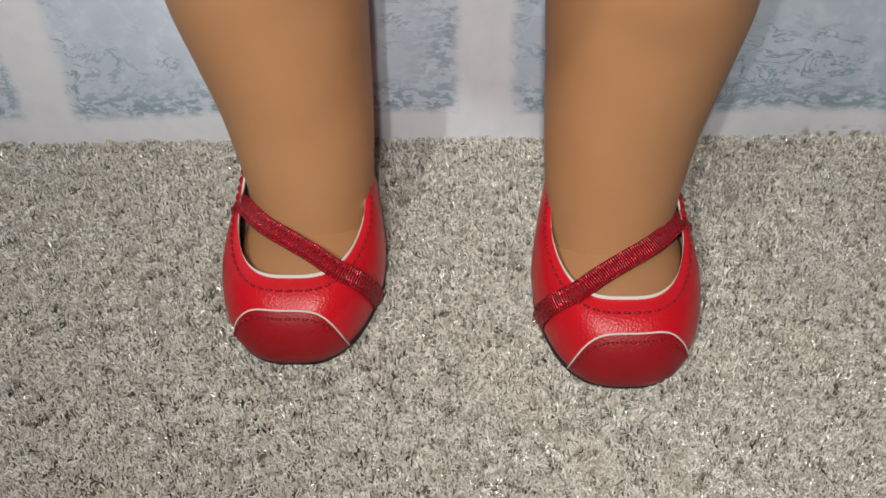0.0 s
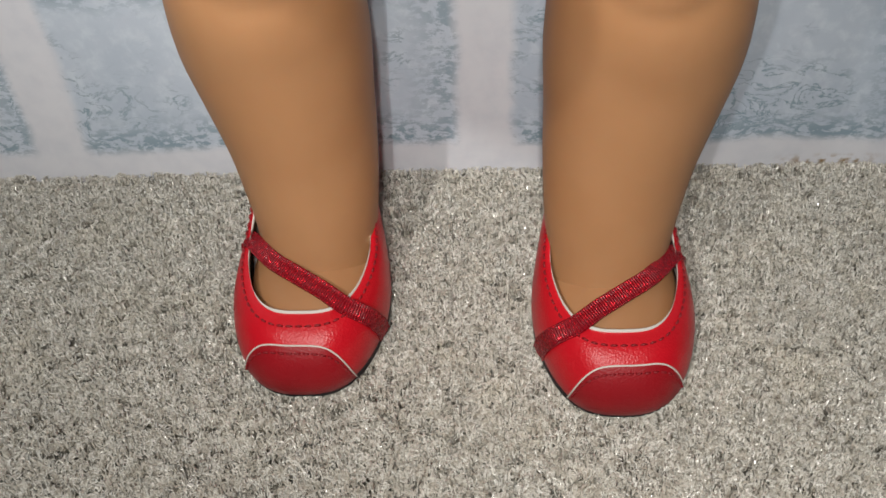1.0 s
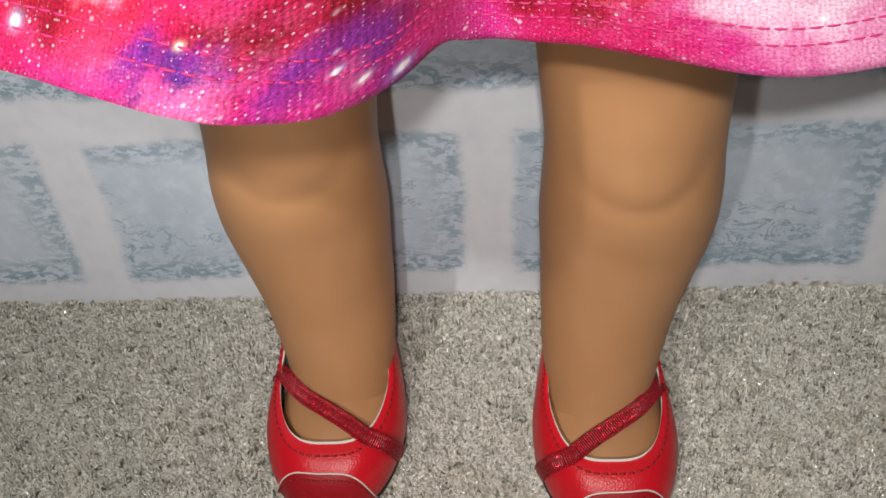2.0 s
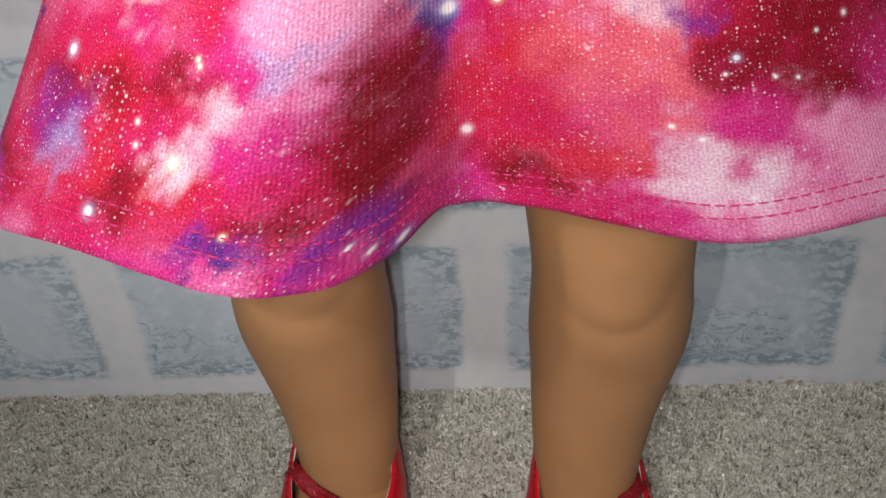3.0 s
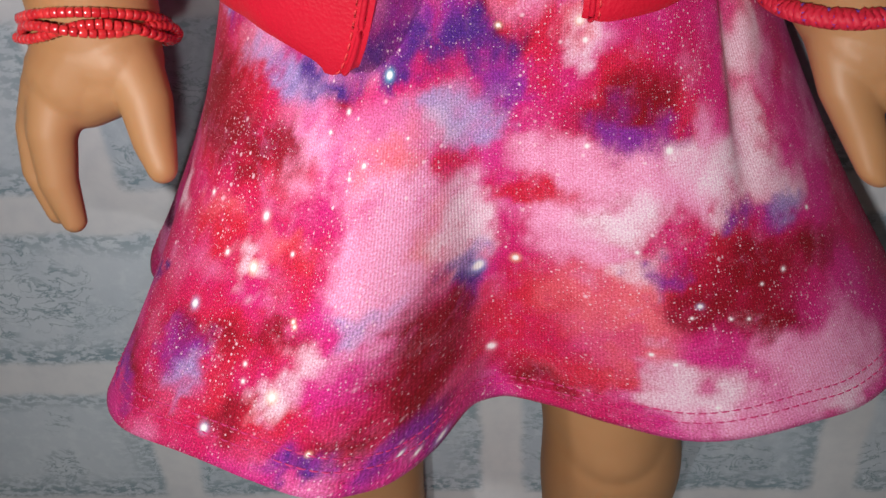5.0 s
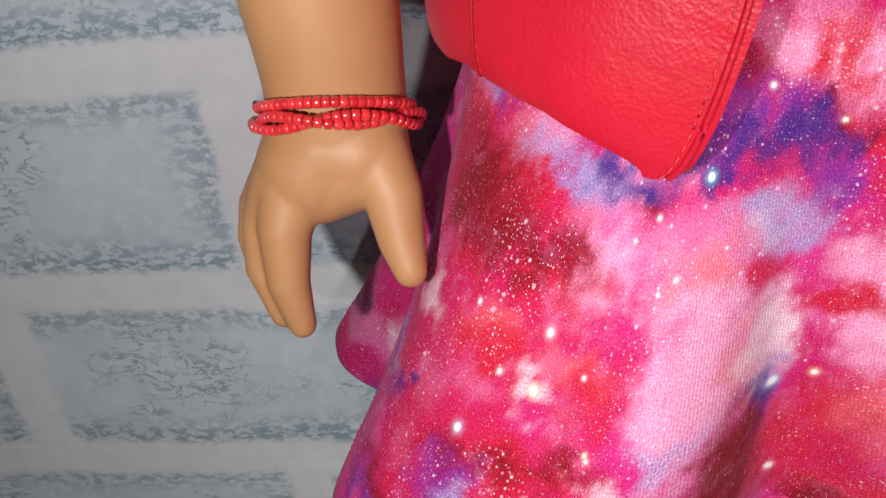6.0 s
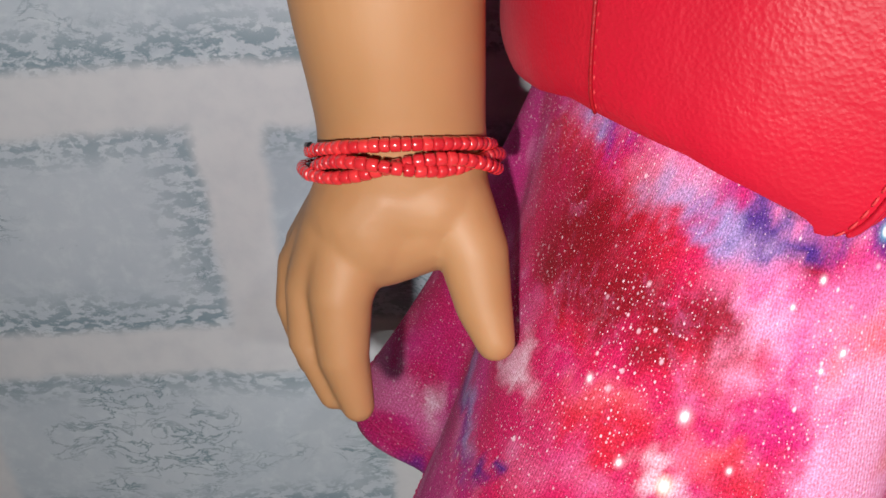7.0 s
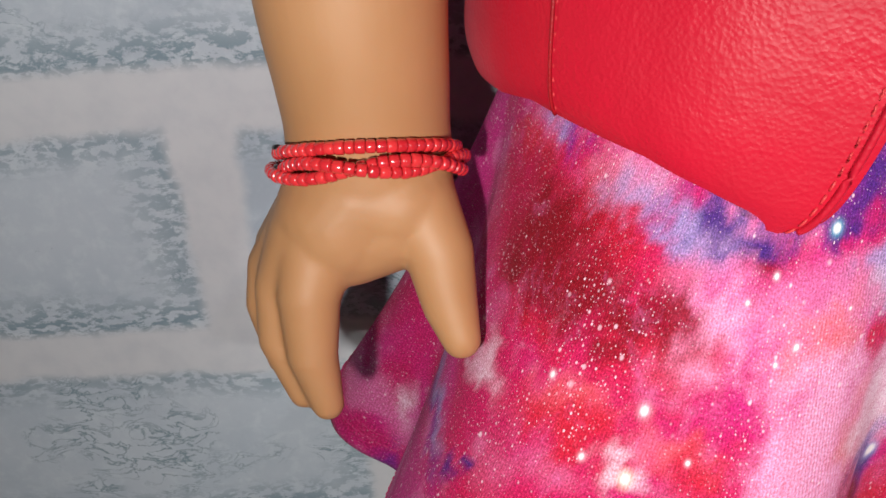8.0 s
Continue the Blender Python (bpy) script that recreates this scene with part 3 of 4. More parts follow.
# ---- the doll: one plain mesh ----
def loft(rings, sides=40, caps=True):
    """rings: x, y, z, half width, half depth."""
    verts, faces = [], []
    for x, y, z, a, b in rings:
        for k in range(sides):
            g = 2 * math.pi * k / sides
            verts.append(Vector((x + a * math.cos(g), y + b * math.sin(g), z)))
    faces = grid_faces(len(rings), sides, True)
    if caps:
        faces.append(tuple(range(sides))[::-1])
        faces.append(tuple((len(rings) - 1) * sides + k for k in range(sides)))
    return verts, faces


def spline(keys, n):
    """Smooth rows between key rows; the first column is evenly stepped along."""
    keys = np.array(keys, float)
    t = np.linspace(0, len(keys) - 1, n)
    out = []
    for s in t:
        i = min(int(s), len(keys) - 2)
        f = s - i
        p0, p1, p2, p3 = keys[max(i - 1, 0)], keys[i], keys[i + 1], keys[min(i + 2, len(keys) - 1)]
        out.append(0.5 * (2 * p1 + (p2 - p0) * f + (2 * p0 - 5 * p1 + 4 * p2 - p3) * f * f + (3 * p1 - p0 - 3 * p2 + p3) * f ** 3))
    return np.array(out)


def blob_chain(balls, steps=7):
    """A limb as a chain of balls that run into one another: x, y, z, radius."""
    pieces = []
    for a, b in zip(balls, balls[1:]):
        for k in range(steps + 1):
            f = k / steps
            x, y, z, r = (a[i] + (b[i] - a[i]) * f for i in range(4))
            bm = bmesh.new()
            bmesh.ops.create_icosphere(bm, subdivisions=3, radius=r, matrix=Matrix.Translation((x, y, z)))
            bm.verts.index_update()
            pieces.append(([v.co.copy() for v in bm.verts], [tuple(v.index for v in f2.verts) for f2 in bm.faces]))
            bm.free()
    return joined(pieces)


def fused(pieces, voxel, rounds):
    """Overlapping closed pieces melted into one smooth skin."""
    v, f = joined(pieces)
    me = bpy.data.meshes.new("melt")
    me.from_pydata([tuple(p) for p in v], [], f)
    ob = new("melt", me)
    r = ob.modifiers.new("remesh", "REMESH")
    r.mode, r.voxel_size = "VOXEL", voxel
    s = ob.modifiers.new("smooth", "SMOOTH")
    s.factor, s.iterations = 0.5, rounds
    deps = bpy.context.evaluated_depsgraph_get()
    done = bpy.data.meshes.new_from_object(ob.evaluated_get(deps))
    verts = [p.co.copy() for p in done.vertices]
    faces = [tuple(p.vertices) for p in done.polygons]
    bpy.data.objects.remove(ob)
    bpy.data.meshes.remove(done)
    bpy.data.meshes.remove(me)
    return verts, faces


def leg(side, y0, dx):
    """side -1 or 1; a straight chubby leg from the foot in its shoe to the hip."""
    keys = [(0.0375, -0.014, 0.004, 0.0130, 0.0150), (0.0376, -0.009, 0.012, 0.0156, 0.0180), (0.0377, -0.005, 0.022, 0.0157, 0.0180),
            (0.0382, -0.002, 0.032, 0.0170, 0.0180), (0.0395, 0.002, 0.045, 0.0187, 0.0200), (0.0410, 0.003, 0.059, 0.0205, 0.0215),
            (0.0420, 0.002, 0.074, 0.0222, 0.0222), (0.0418, -0.001, 0.088, 0.0218, 0.0222), (0.0412, -0.002, 0.100, 0.0210, 0.0220),
            (0.0405, -0.002, 0.112, 0.0212, 0.0220), (0.0395, -0.002, 0.130, 0.0222, 0.0230), (0.0375, -0.002, 0.165, 0.0240, 0.0255),
            (0.0340, -0.002, 0.215, 0.0255, 0.0275)]
    rings = [(side * x + dx, y + y0, z, a, b) for x, y, z, a, b in spline(keys, 90)]
    v, f = loft(rings, 56)
    cx, kz = side * 0.0398 + dx, 0.1110
    for p in v:
        # kneecap: a low round pad with a faint crease below it
        if p.y < y0 + 0.004:
            d = math.hypot((p.x - cx) / 0.0125, (p.z - kz) / 0.0125)
            p.y -= 0.0014 * math.exp(-d ** 4 * 0.9)
            ringd = abs(d - 1.25)
            if p.z < kz:
                p.y += 0.0004 * math.exp(-(ringd / 0.22) ** 2)
    foot_v, foot_f = loft([(0, 0, math.sin(g) * 0.0115, 0.0174 * math.cos(g), 0.031 * math.cos(g)) for g in np.linspace(-1.5, 1.5, 24)], 40)
    for p in foot_v:
        p.x += side * 0.0380 + dx
        p.y += y0 - 0.0130
        p.z += 0.0102
    return [(v, f), (foot_v, foot_f)]


def arm(side, dx, dy, dz, swing=0.0):
    """An arm that hangs down, its palm turned back, thumb towards the body."""
    S = lambda rows: [(side * x + dx, y + dy, z + dz, r) for x, y, z, r in rows]
    keys = [(0.0860, -0.0690, 0.2260, 0.0135, 0.0105), (0.0845, -0.0680, 0.2330, 0.0136, 0.0116), (0.0840, -0.0665, 0.2400, 0.0130, 0.0122),
            (0.0842, -0.0655, 0.2480, 0.0134, 0.0128), (0.0848, -0.0640, 0.2620, 0.0144, 0.0140), (0.0845, -0.0610, 0.2850, 0.0155, 0.0152),
            (0.0790, -0.0580, 0.3100, 0.0160, 0.0160), (0.0690, -0.0560, 0.3350, 0.0165, 0.0170), (0.0560, -0.0550, 0.3480, 0.0120, 0.0130)]
    fore = loft([(side * x + dx, y + dy, z + dz, a * 1.04, b * 1.04) for x, y, z, a, b in spline(keys, 60)], 44)
    pieces = [fore,
              blob_chain(S([(0.0855, -0.0690, 0.2300, 0.0119), (0.0895, -0.0705, 0.2258, 0.0113)])),
              blob_chain(S([(0.0885, -0.0716, 0.2232, 0.0090), (0.0812, -0.0722, 0.2262, 0.0090)])),
              blob_chain(S([(0.0855, -0.0690, 0.2300, 0.0119), (0.0800, -0.0712, 0.2290, 0.0100)])),
              blob_chain(S([(0.0768, -0.0730, 0.2290, 0.0070), (0.0735, -0.0775, 0.2225, 0.0058), (0.0722, -0.0815, 0.2150, 0.0047), (0.0706, -0.0850, 0.2100, 0.0033)])),
              blob_chain(S([(0.0930, -0.0735, 0.2240, 0.0072), (0.0954, -0.0785, 0.2160, 0.0054), (0.0957, -0.0818, 0.2060, 0.0044), (0.0940, -0.0838, 0.1966, 0.0029)])),
              blob_chain(S([(0.0942, -0.0720, 0.2235, 0.0078), (0.1008, -0.0742, 0.2150, 0.0044), (0.1016, -0.0770, 0.2060, 0.0039), (0.0981, -0.0812, 0.1973, 0.0029)])),
              blob_chain(S([(0.0942, -0.0700, 0.2235, 0.0080), (0.1032, -0.0685, 0.2160, 0.0038), (0.1046, -0.0705, 0.2090, 0.0035), (0.1016, -0.0760, 0.2010, 0.0032)])),
              blob_chain(S([(0.0937, -0.0670, 0.2240, 0.0080), (0.1018, -0.0650, 0.2180, 0.0040), (0.1026, -0.0665, 0.2120, 0.0037), (0.1011, -0.0690, 0.2060, 0.0030)]))]
    for verts, _ in pieces:
        for p in verts:
            p.x += side * swing * (0.250 - p.z)
    return fused(pieces, 0.00058, 8)


def doll():
    torso = [(0.003, -0.048, 0.190, 0.038, 0.028), (0.003, -0.048, 0.205, 0.046, 0.036), (0.003, -0.048, 0.230, 0.045, 0.036), (0.003, -0.048, 0.262, 0.041, 0.034),
             (0.003, -0.048, 0.300, 0.044, 0.034), (0.003, -0.048, 0.330, 0.046, 0.031), (0.003, -0.048, 0.350, 0.034, 0.025), (0.003, -0.048, 0.358, 0.020, 0.019), (0.003, -0.048, 0.372, 0.017, 0.017)]
    pieces = leg(-1, -0.040, 0.0012) + leg(1, -0.047, 0.0006) + [loft(spline(torso, 50), 48)]
    pieces += [arm(-1, 0.0078, -0.001, 0.0062), arm(1, -0.0085, -0.010, 0.0062, 0.60)]
    v, f = joined(pieces)
    ob = mesh_object("doll", v, f, VINYL)
    return tagged(ob, "brown vinyl doll standing on the carpet before the wall", "doll")


doll()


# ---- shoes ----
def shoe(side, cx, cy):
    """A red slip-on shoe with toe cap, white lining and a slanting glitter strap. side -1 or 1 is the outer side."""
    top = tagged(empty("doll_shoe", cx, cy, 0.0), "red faux leather doll shoe with dark toe cap and glitter strap", "shoe", "pair of doll shoes")
    Z0 = 0.0005

    def outline(g):
        c, s = math.cos(g), math.sin(g)
        y = -0.0392 * abs(c) ** 0.90 if c > 0 else 0.034 * abs(c) ** 0.95
        w = 0.0164 + 0.0046 * smooth01(0.022, -0.018, y)
        x = w * math.copysign(abs(s) ** 0.74, s)
        return Vector((x + side * 0.0006 * smooth01(0.0, -0.03, y), y, 0))

    def rim(g):
        c, s = math.cos(g), math.sin(g)
        y = -0.0275 * abs(c) if c > 0 else 0.0325 * abs(c) ** 0.95
        w = 0.0137 + 0.0023 * smooth01(0.02, -0.012, y)
        x = w * math.copysign(abs(s) ** 0.62, s)
        z = 0.0195 + 0.0015 * smooth01(-0.02, 0.0, y) + 0.0200 * smooth01(-0.008, 0.030, y)
        return Vector((x, y, z))

    def skin(g, t, off=0.0):
        o, r = outline(g), rim(g)
        h = r.z
        p0 = Vector((o.x * 0.955, o.y * 0.965, 0.0018))
        p1 = Vector((o.x * 1.075, o.y * 1.06, h * 0.42))
        p2 = o.lerp(r, 0.30)
        p2 = Vector((p2.x * 1.02, p2.y * 1.02, h * 0.97))
        p3 = r
        u = 1 - t
        p = p0 * u ** 3 + p1 * (3 * u * u * t) + p2 * (3 * u * t * t) + p3 * t ** 3
        if off:
            e = 0.004
            da = skin(g + e, t) - skin(g - e, t)
            db = skin(g, min(1, t + e)) - skin(g, max(0, t - e))
            n = da.cross(db)
            n.normalize()
            p = p + n * off
        return p

    W = lambda p: Vector((cx + p.x, cy + p.y, Z0 + p.z))
    nf, nt = 120, 26
    rows = []
    for i in range(nt + 1):
        for j in range(nf):
            rows.append(W(skin(2 * math.pi * j / nf, i / nt)))
    upper = mesh_object("upper", rows, grid_faces(nt + 1, nf, True), RED, top, "bright red faux leather upper")
    # lining: inside skin, its edge standing a little above the upper
    rows = []
    for i in range(15):
        t = 0.12 + 0.88 * i / 14
        for j in range(nf):
            rows.append(W(skin(2 * math.pi * j / nf, t, -0.0009)))
    for k, (off, up) in enumerate(((-0.0010, 0.0010), (0.0001, 0.0011), (0.0002, -0.0003))):
        for j in range(nf):
            p = skin(2 * math.pi * j / nf, 1.0, off)
            rows.append(W(p + Vector((0, 0, up))))
    mesh_object("lining", rows, grid_faces(18, nf, True), LINING, top, "white felt lining with a pale raw edge")
    # sole
    rows = []
    for z, k in ((-0.0005, 0.90), (-0.0005, 0.955), (0.001, 0.975), (0.0026, 0.955), (0.0032, 0.93)):
        for j in range(nf):
            o = outline(2 * math.pi * j / nf)
            rows.append(W(Vector((o.x * k, o.y * k, z))))
    f = grid_faces(5, nf, True) + [tuple(range(nf))[::-1], tuple(4 * nf + j for j in range(nf))]
    mesh_object("sole", rows, f, RUBBER, top, "thin black rubber sole")
    # toe cap over the front of the upper
    reach, high = CAP_REACH, CAP_HIGH
    edge_t = lambda a: high * (1 - abs(a) ** 3.0) ** 0.9 if abs(a) < 1 else 0.0
    na, nb = 60, 14
    rows = []
    for i in range(nb + 1):
        for j in range(na + 1):
            a = -1 + 2 * j / na
            rows.append(W(skin(a * reach + side * 0.06, edge_t(a) * i / nb, 0.0005)))
    cap = mesh_object("toe_cap", rows, grid_faces(nb + 1, na + 1, False), RED_DARK, top, "dark red faux leather toe cap")
    line, inner, nrm = [], [], []
    for j in range(161):
        a = -0.995 + 1.99 * j / 160
        line.append(W(skin(a * reach + side * 0.06, edge_t(a), 0.0004)))
        b = a * 0.90
        t = max(0.0, edge_t(b) - 0.075)
        inner.append(W(skin(b * reach + side * 0.06, t, 0.0006)))
        nrm.append((skin(b * reach + side * 0.06, t, 0.001) - skin(b * reach + side * 0.06, t)).normalized())
    v, f = tube_verts(line, 0.00024, 6)
    mesh_object("cap_edge", v, f, LINING, cap, "pale raw edge of the toe cap")
    stitches("cap_stitching", inner, nrm, 0.0014, 0.0006, 0.00032, THREAD, cap)
    line, nrm = [], []
    for j in range(241):
        g = -2.3 + 4.6 * j / 240
        t = 0.865
        line.append(W(skin(g, t, 0.0002)))
        nrm.append((skin(g, t, 0.001) - skin(g, t)).normalized())
    stitches("rim_stitching", line, nrm, 0.0015, 0.0008, 0.00032, THREAD, upper)
    # strap from the outer back edge over the instep to the inner front
    keys = [(side * x, y, z) for x, y, z in (
        (0.0180, -0.0006, 0.0125), (0.0162, -0.0028, 0.0212), (0.0085, -0.0128, 0.0234), (0.0012, -0.0180, 0.0228), (-0.0050, -0.0222, 0.0222),
        (-0.0105, -0.0260, 0.0210), (-0.0158, -0.0262, 0.0170), (-0.0182, -0.0240, 0.0112), (-0.0186, -0.0208, 0.0040))]
    path = [Vector(k) for k in spline(keys, 60)]
    verts, uvs, run = [], [], 0.0
    prof = [(-1, -0.5), (-1, 0.35), (-0.9, 0.6), (-0.78, 0.35), (-0.4, 0.5), (0, 0.52), (0.4, 0.5), (0.78, 0.35), (0.9, 0.6), (1, 0.35), (1, -0.5), (0, -0.5)]
    for i, p in enumerate(path):
        t = (path[min(i + 1, 59)] - path[max(i - 1, 0)]).normalized()
        c = Vector((side * 0.0, -0.010, 0.004))
        n = p - c
        n = (n - t * n.dot(t)).normalized()
        wdir = t.cross(n)
        run += (p - path[i - 1]).length if i else 0
        for a, b in prof:
            verts.append(W(p + wdir * (a * 0.0023) + n * (b * 0.0009)))
            uvs.append((run, a * 0.0023))
    k = len(prof)
    f = grid_faces(60, k, True) + [tuple(range(k))[::-1], tuple(59 * k + j for j in range(k))]
    mesh_object("strap", verts, f, GLITTER, top, "dark red glitter elastic strap", uvs=uvs)
    return top


CAP_REACH, CAP_HIGH = 0.62, 0.68
shoe(-1, -0.0378, -0.0490)
shoe(1, 0.0388, -0.0560)


# ---- galaxy dress ----
AXIS_X, AXIS_Y = 0.007, -0.051
WAIST_Z = 0.255
# folds of the skirt: angle from the front in degrees, radius where the skirt is 0.16 high
FOLDS = [(-180, 0.044), (-160, 0.046), (-140, 0.058), (-122, 0.080), (-108, 0.101), (-98, 0.098), (-88, 0.083), (-80, 0.0880), (-70, 0.0975), (-60, 0.1080), (-50, 0.1128),
         (-40, 0.1095), (-30, 0.1060), (-23, 0.1015), (-17, 0.0850), (-12, 0.0665), (-6, 0.0480), (0, 0.0425), (8, 0.0430), (16, 0.0490), (26, 0.0605), (40, 0.0765), (54, 0.0900),
         (68, 0.1000), (82, 0.1060), (96, 0.1030), (112, 0.0920), (130, 0.0700), (150, 0.0500)]
# height of the hem, which rises where a fold swings out
HEM = [(-180, 0.155), (-125, 0.155), (-112, 0.1550), (-100, 0.1535), (-92, 0.1525), (-75, 0.1600), (-60, 0.1665), (-47, 0.1718), (-37, 0.1733), (-30, 0.1728), (-24, 0.1715), (-20, 0.1683), (-16, 0.1640), (-12, 0.1607), (-8, 0.1595), (-3, 0.1553), (8, 0.1540), (18, 0.1565), (26, 0.1575),
       (37, 0.1566), (51, 0.1578), (60, 0.1562), (75, 0.1555), (120, 0.155), (150, 0.155)]


def ring(table, deg):
    """A smooth closed curve through angle and value."""
    n = len(table)
    k = [a for a, _ in table] + [180]
    r = [b for _, b in table] + [table[0][1]]
    i = max(j for j in range(n) if k[j] <= deg + 1e-9)
    d = k[i + 1] - k[i]
    f = (deg - k[i]) / d
    slope = lambda j: (r[(j + 1) % n] - r[(j - 1) % n]) / (((k[(j + 1) % n] - k[(j - 1) % n]) % 360) or 1)
    m0, m1 = slope(i % n), slope((i + 1) % n)
    return (2 * f ** 3 - 3 * f * f + 1) * r[i] + (f ** 3 - 2 * f * f + f) * m0 * d + (3 * f * f - 2 * f ** 3) * r[i + 1] + (f ** 3 - f * f) * m1 * d


def waist_radius(deg):
    g = math.radians(deg)
    return 1 / math.sqrt((math.sin(g) / 0.056) ** 2 + (math.cos(g) / (0.0455 if abs(deg) < 90 else 0.040)) ** 2)


def skirt_radius(deg, z):
    rw = waist_radius(deg)
    if z >= WAIST_Z:
        f = (z - WAIST_Z) / 0.09
        return rw * (1 - 0.08 * f)
    f = (WAIST_Z - z) / 0.095
    r = rw + (ring(FOLDS, deg) - rw) * (0.75 * f + 0.25 * f * f)
    # a narrow crease that runs down from the far jacket front
    return r - 0.0022 * math.exp(-((deg - 58.5 + 150 * (0.245 - z)) / 3.0) ** 2) * smooth01(0.195, 0.225, z)


def cloud(u, v, size, seed, octaves=4):
    """Soft uneven noise from 0 to 1 over u, v in metres."""
    total, weight, sum_of = np.zeros_like(u), 1.0, 0.0
    table = np.random.default_rng(seed).random((64, 64))
    for _ in range(octaves):
        a, b = u / size + 17.3, v / size + 5.7
        i, j = np.floor(a).astype(int), np.floor(b).astype(int)
        f, g = a - i, b - j
        f, g = f * f * (3 - 2 * f), g * g * (3 - 2 * g)
        at = lambda p, q: table[p % 64, q % 64]
        total += weight * ((at(i, j) * (1 - f) + at(i + 1, j) * f) * (1 - g) + (at(i, j + 1) * (1 - f) + at(i + 1, j + 1) * f) * g)
        sum_of += weight
        weight, size = weight * 0.6, size / 2
    return total / sum_of


def printed_colours(u, v):
    """The dye of the print: a magenta ground with soft torn patches."""
    step = lambda lo, hi, x: (lambda t: t * t * (3 - 2 * t))(np.clip((x - lo) / (hi - lo), 0, 1))
    lay = lambda c, w, tone: c + (np.array(tone) - c) * w[:, None]
    c = lay(np.tile((0.50, 0.010, 0.10), (u.size, 1)), step(0.35, 0.65, cloud(u, v, 0.024, 1)), (0.56, 0.022, 0.21))
    c = lay(c, 0.5 * step(0.52, 0.74, cloud(u, v, 0.011, 2)), (0.70, 0.22, 0.44))
    x = u + 0.009 * (cloud(u, v, 0.012, 3, 5) - 0.5) + 0.010 * (cloud(u, v, 0.004, 5, 4) - 0.5)
    y = v + 0.009 * (cloud(u, v, 0.012, 4, 5) - 0.5) + 0.010 * (cloud(u, v, 0.004, 6, 4) - 0.5)
    grain = np.clip(0.40 + 1.2 * cloud(u, v, 0.0030, 7, 3), 0, 1)
    for tone, weight, spots in PRINT:
        for a, b, ru, rv in spots:
            ball = 1 - np.hypot((x - a) / (ru * 1.9), (y - b) / (rv * 1.9))
            c = lay(c, weight * grain * step(0.0, 0.85, ball), tone)
    return np.hstack([c, np.ones((u.size, 1))])


def dress_point(deg, z):
    r, g = skirt_radius(min(deg, 179.9), z), math.radians(deg)
    p = Vector((AXIS_X + r * math.sin(g), AXIS_Y - r * math.cos(g), z))
    p.y = min(p.y, -0.003)
    return p


def dress():
    top = tagged(empty("doll_dress", 0, -0.055, 0.25), "pink and crimson galaxy print knit dress with a wavy hem", "dress")
    cols, rows_n = 600, 140
    degs = [-180 + 360 * j / cols for j in range(cols + 1)]
    # u runs along the cloth at half height, zero at the front
    along = [0.0]
    for d in degs[:-1]:
        along.append(along[-1] + skirt_radius(d, 0.195) * math.radians(360 / cols))
    middle = along[cols // 2]
    hem = [ring(HEM, min(d, 179.9)) for d in degs]
    verts, uvs = [], []
    for i in range(rows_n):
        f = i / (rows_n - 1)
        for d, low, u in zip(degs, hem, along):
            z = low + (0.345 - low) * f
            verts.append(dress_point(d, z))
            uvs.append((u - middle, z))
    skirt = mesh_object("skirt", verts, grid_faces(rows_n, cols + 1, False), CLOTH, top, "pink galaxy print cloth with white stars", uvs=uvs)
    dye = skirt.data.color_attributes.new("print", "FLOAT_COLOR", "POINT")
    flat_uv = np.array(uvs)
    dye.data.foreach_set("color", printed_colours(flat_uv[:, 0], flat_uv[:, 1]).astype(np.float32).ravel())
    so = skirt.modifiers.new("thick", "SOLIDIFY")
    so.thickness, so.offset = 0.0009, -1.0
    # two rows of hem stitching
    for up in (0.0046, 0.0070):
        line, nrm = [], []
        for j in range(1200):
            deg = -179 + 358 * j / 1199
            line.append(dress_point(deg, ring(HEM, deg) + up))
            nrm.append(Vector((math.sin(math.radians(deg)), -math.cos(math.radians(deg)), 0.1)))
        stitches("hem_stitching", line, nrm, 0.0019, 0.0006, 0.00019, THREAD_PINK, skirt, "double row of deep pink hem stitches")
    return top


dress()


# ---- red jacket ----
# lower edge: angle from the front in degrees, height; then the front edges
JACKET_LOW = [(-25, 0.2468), (-27, 0.2447), (-29, 0.2449), (-33, 0.2474), (-40, 0.2500), (-48, 0.2522), (-57, 0.2530), (-68, 0.2532), (-76, 0.2510), (-84, 0.2505), (-93, 0.2530), (-140, 0.2560), (-220, 0.2560), (-280, 0.2590),
              (-300, 0.2585), (-315, 0.2570), (-331, 0.2553), (-341, 0.2550), (-344.5, 0.2560)]
JACKET_TOP = 0.335


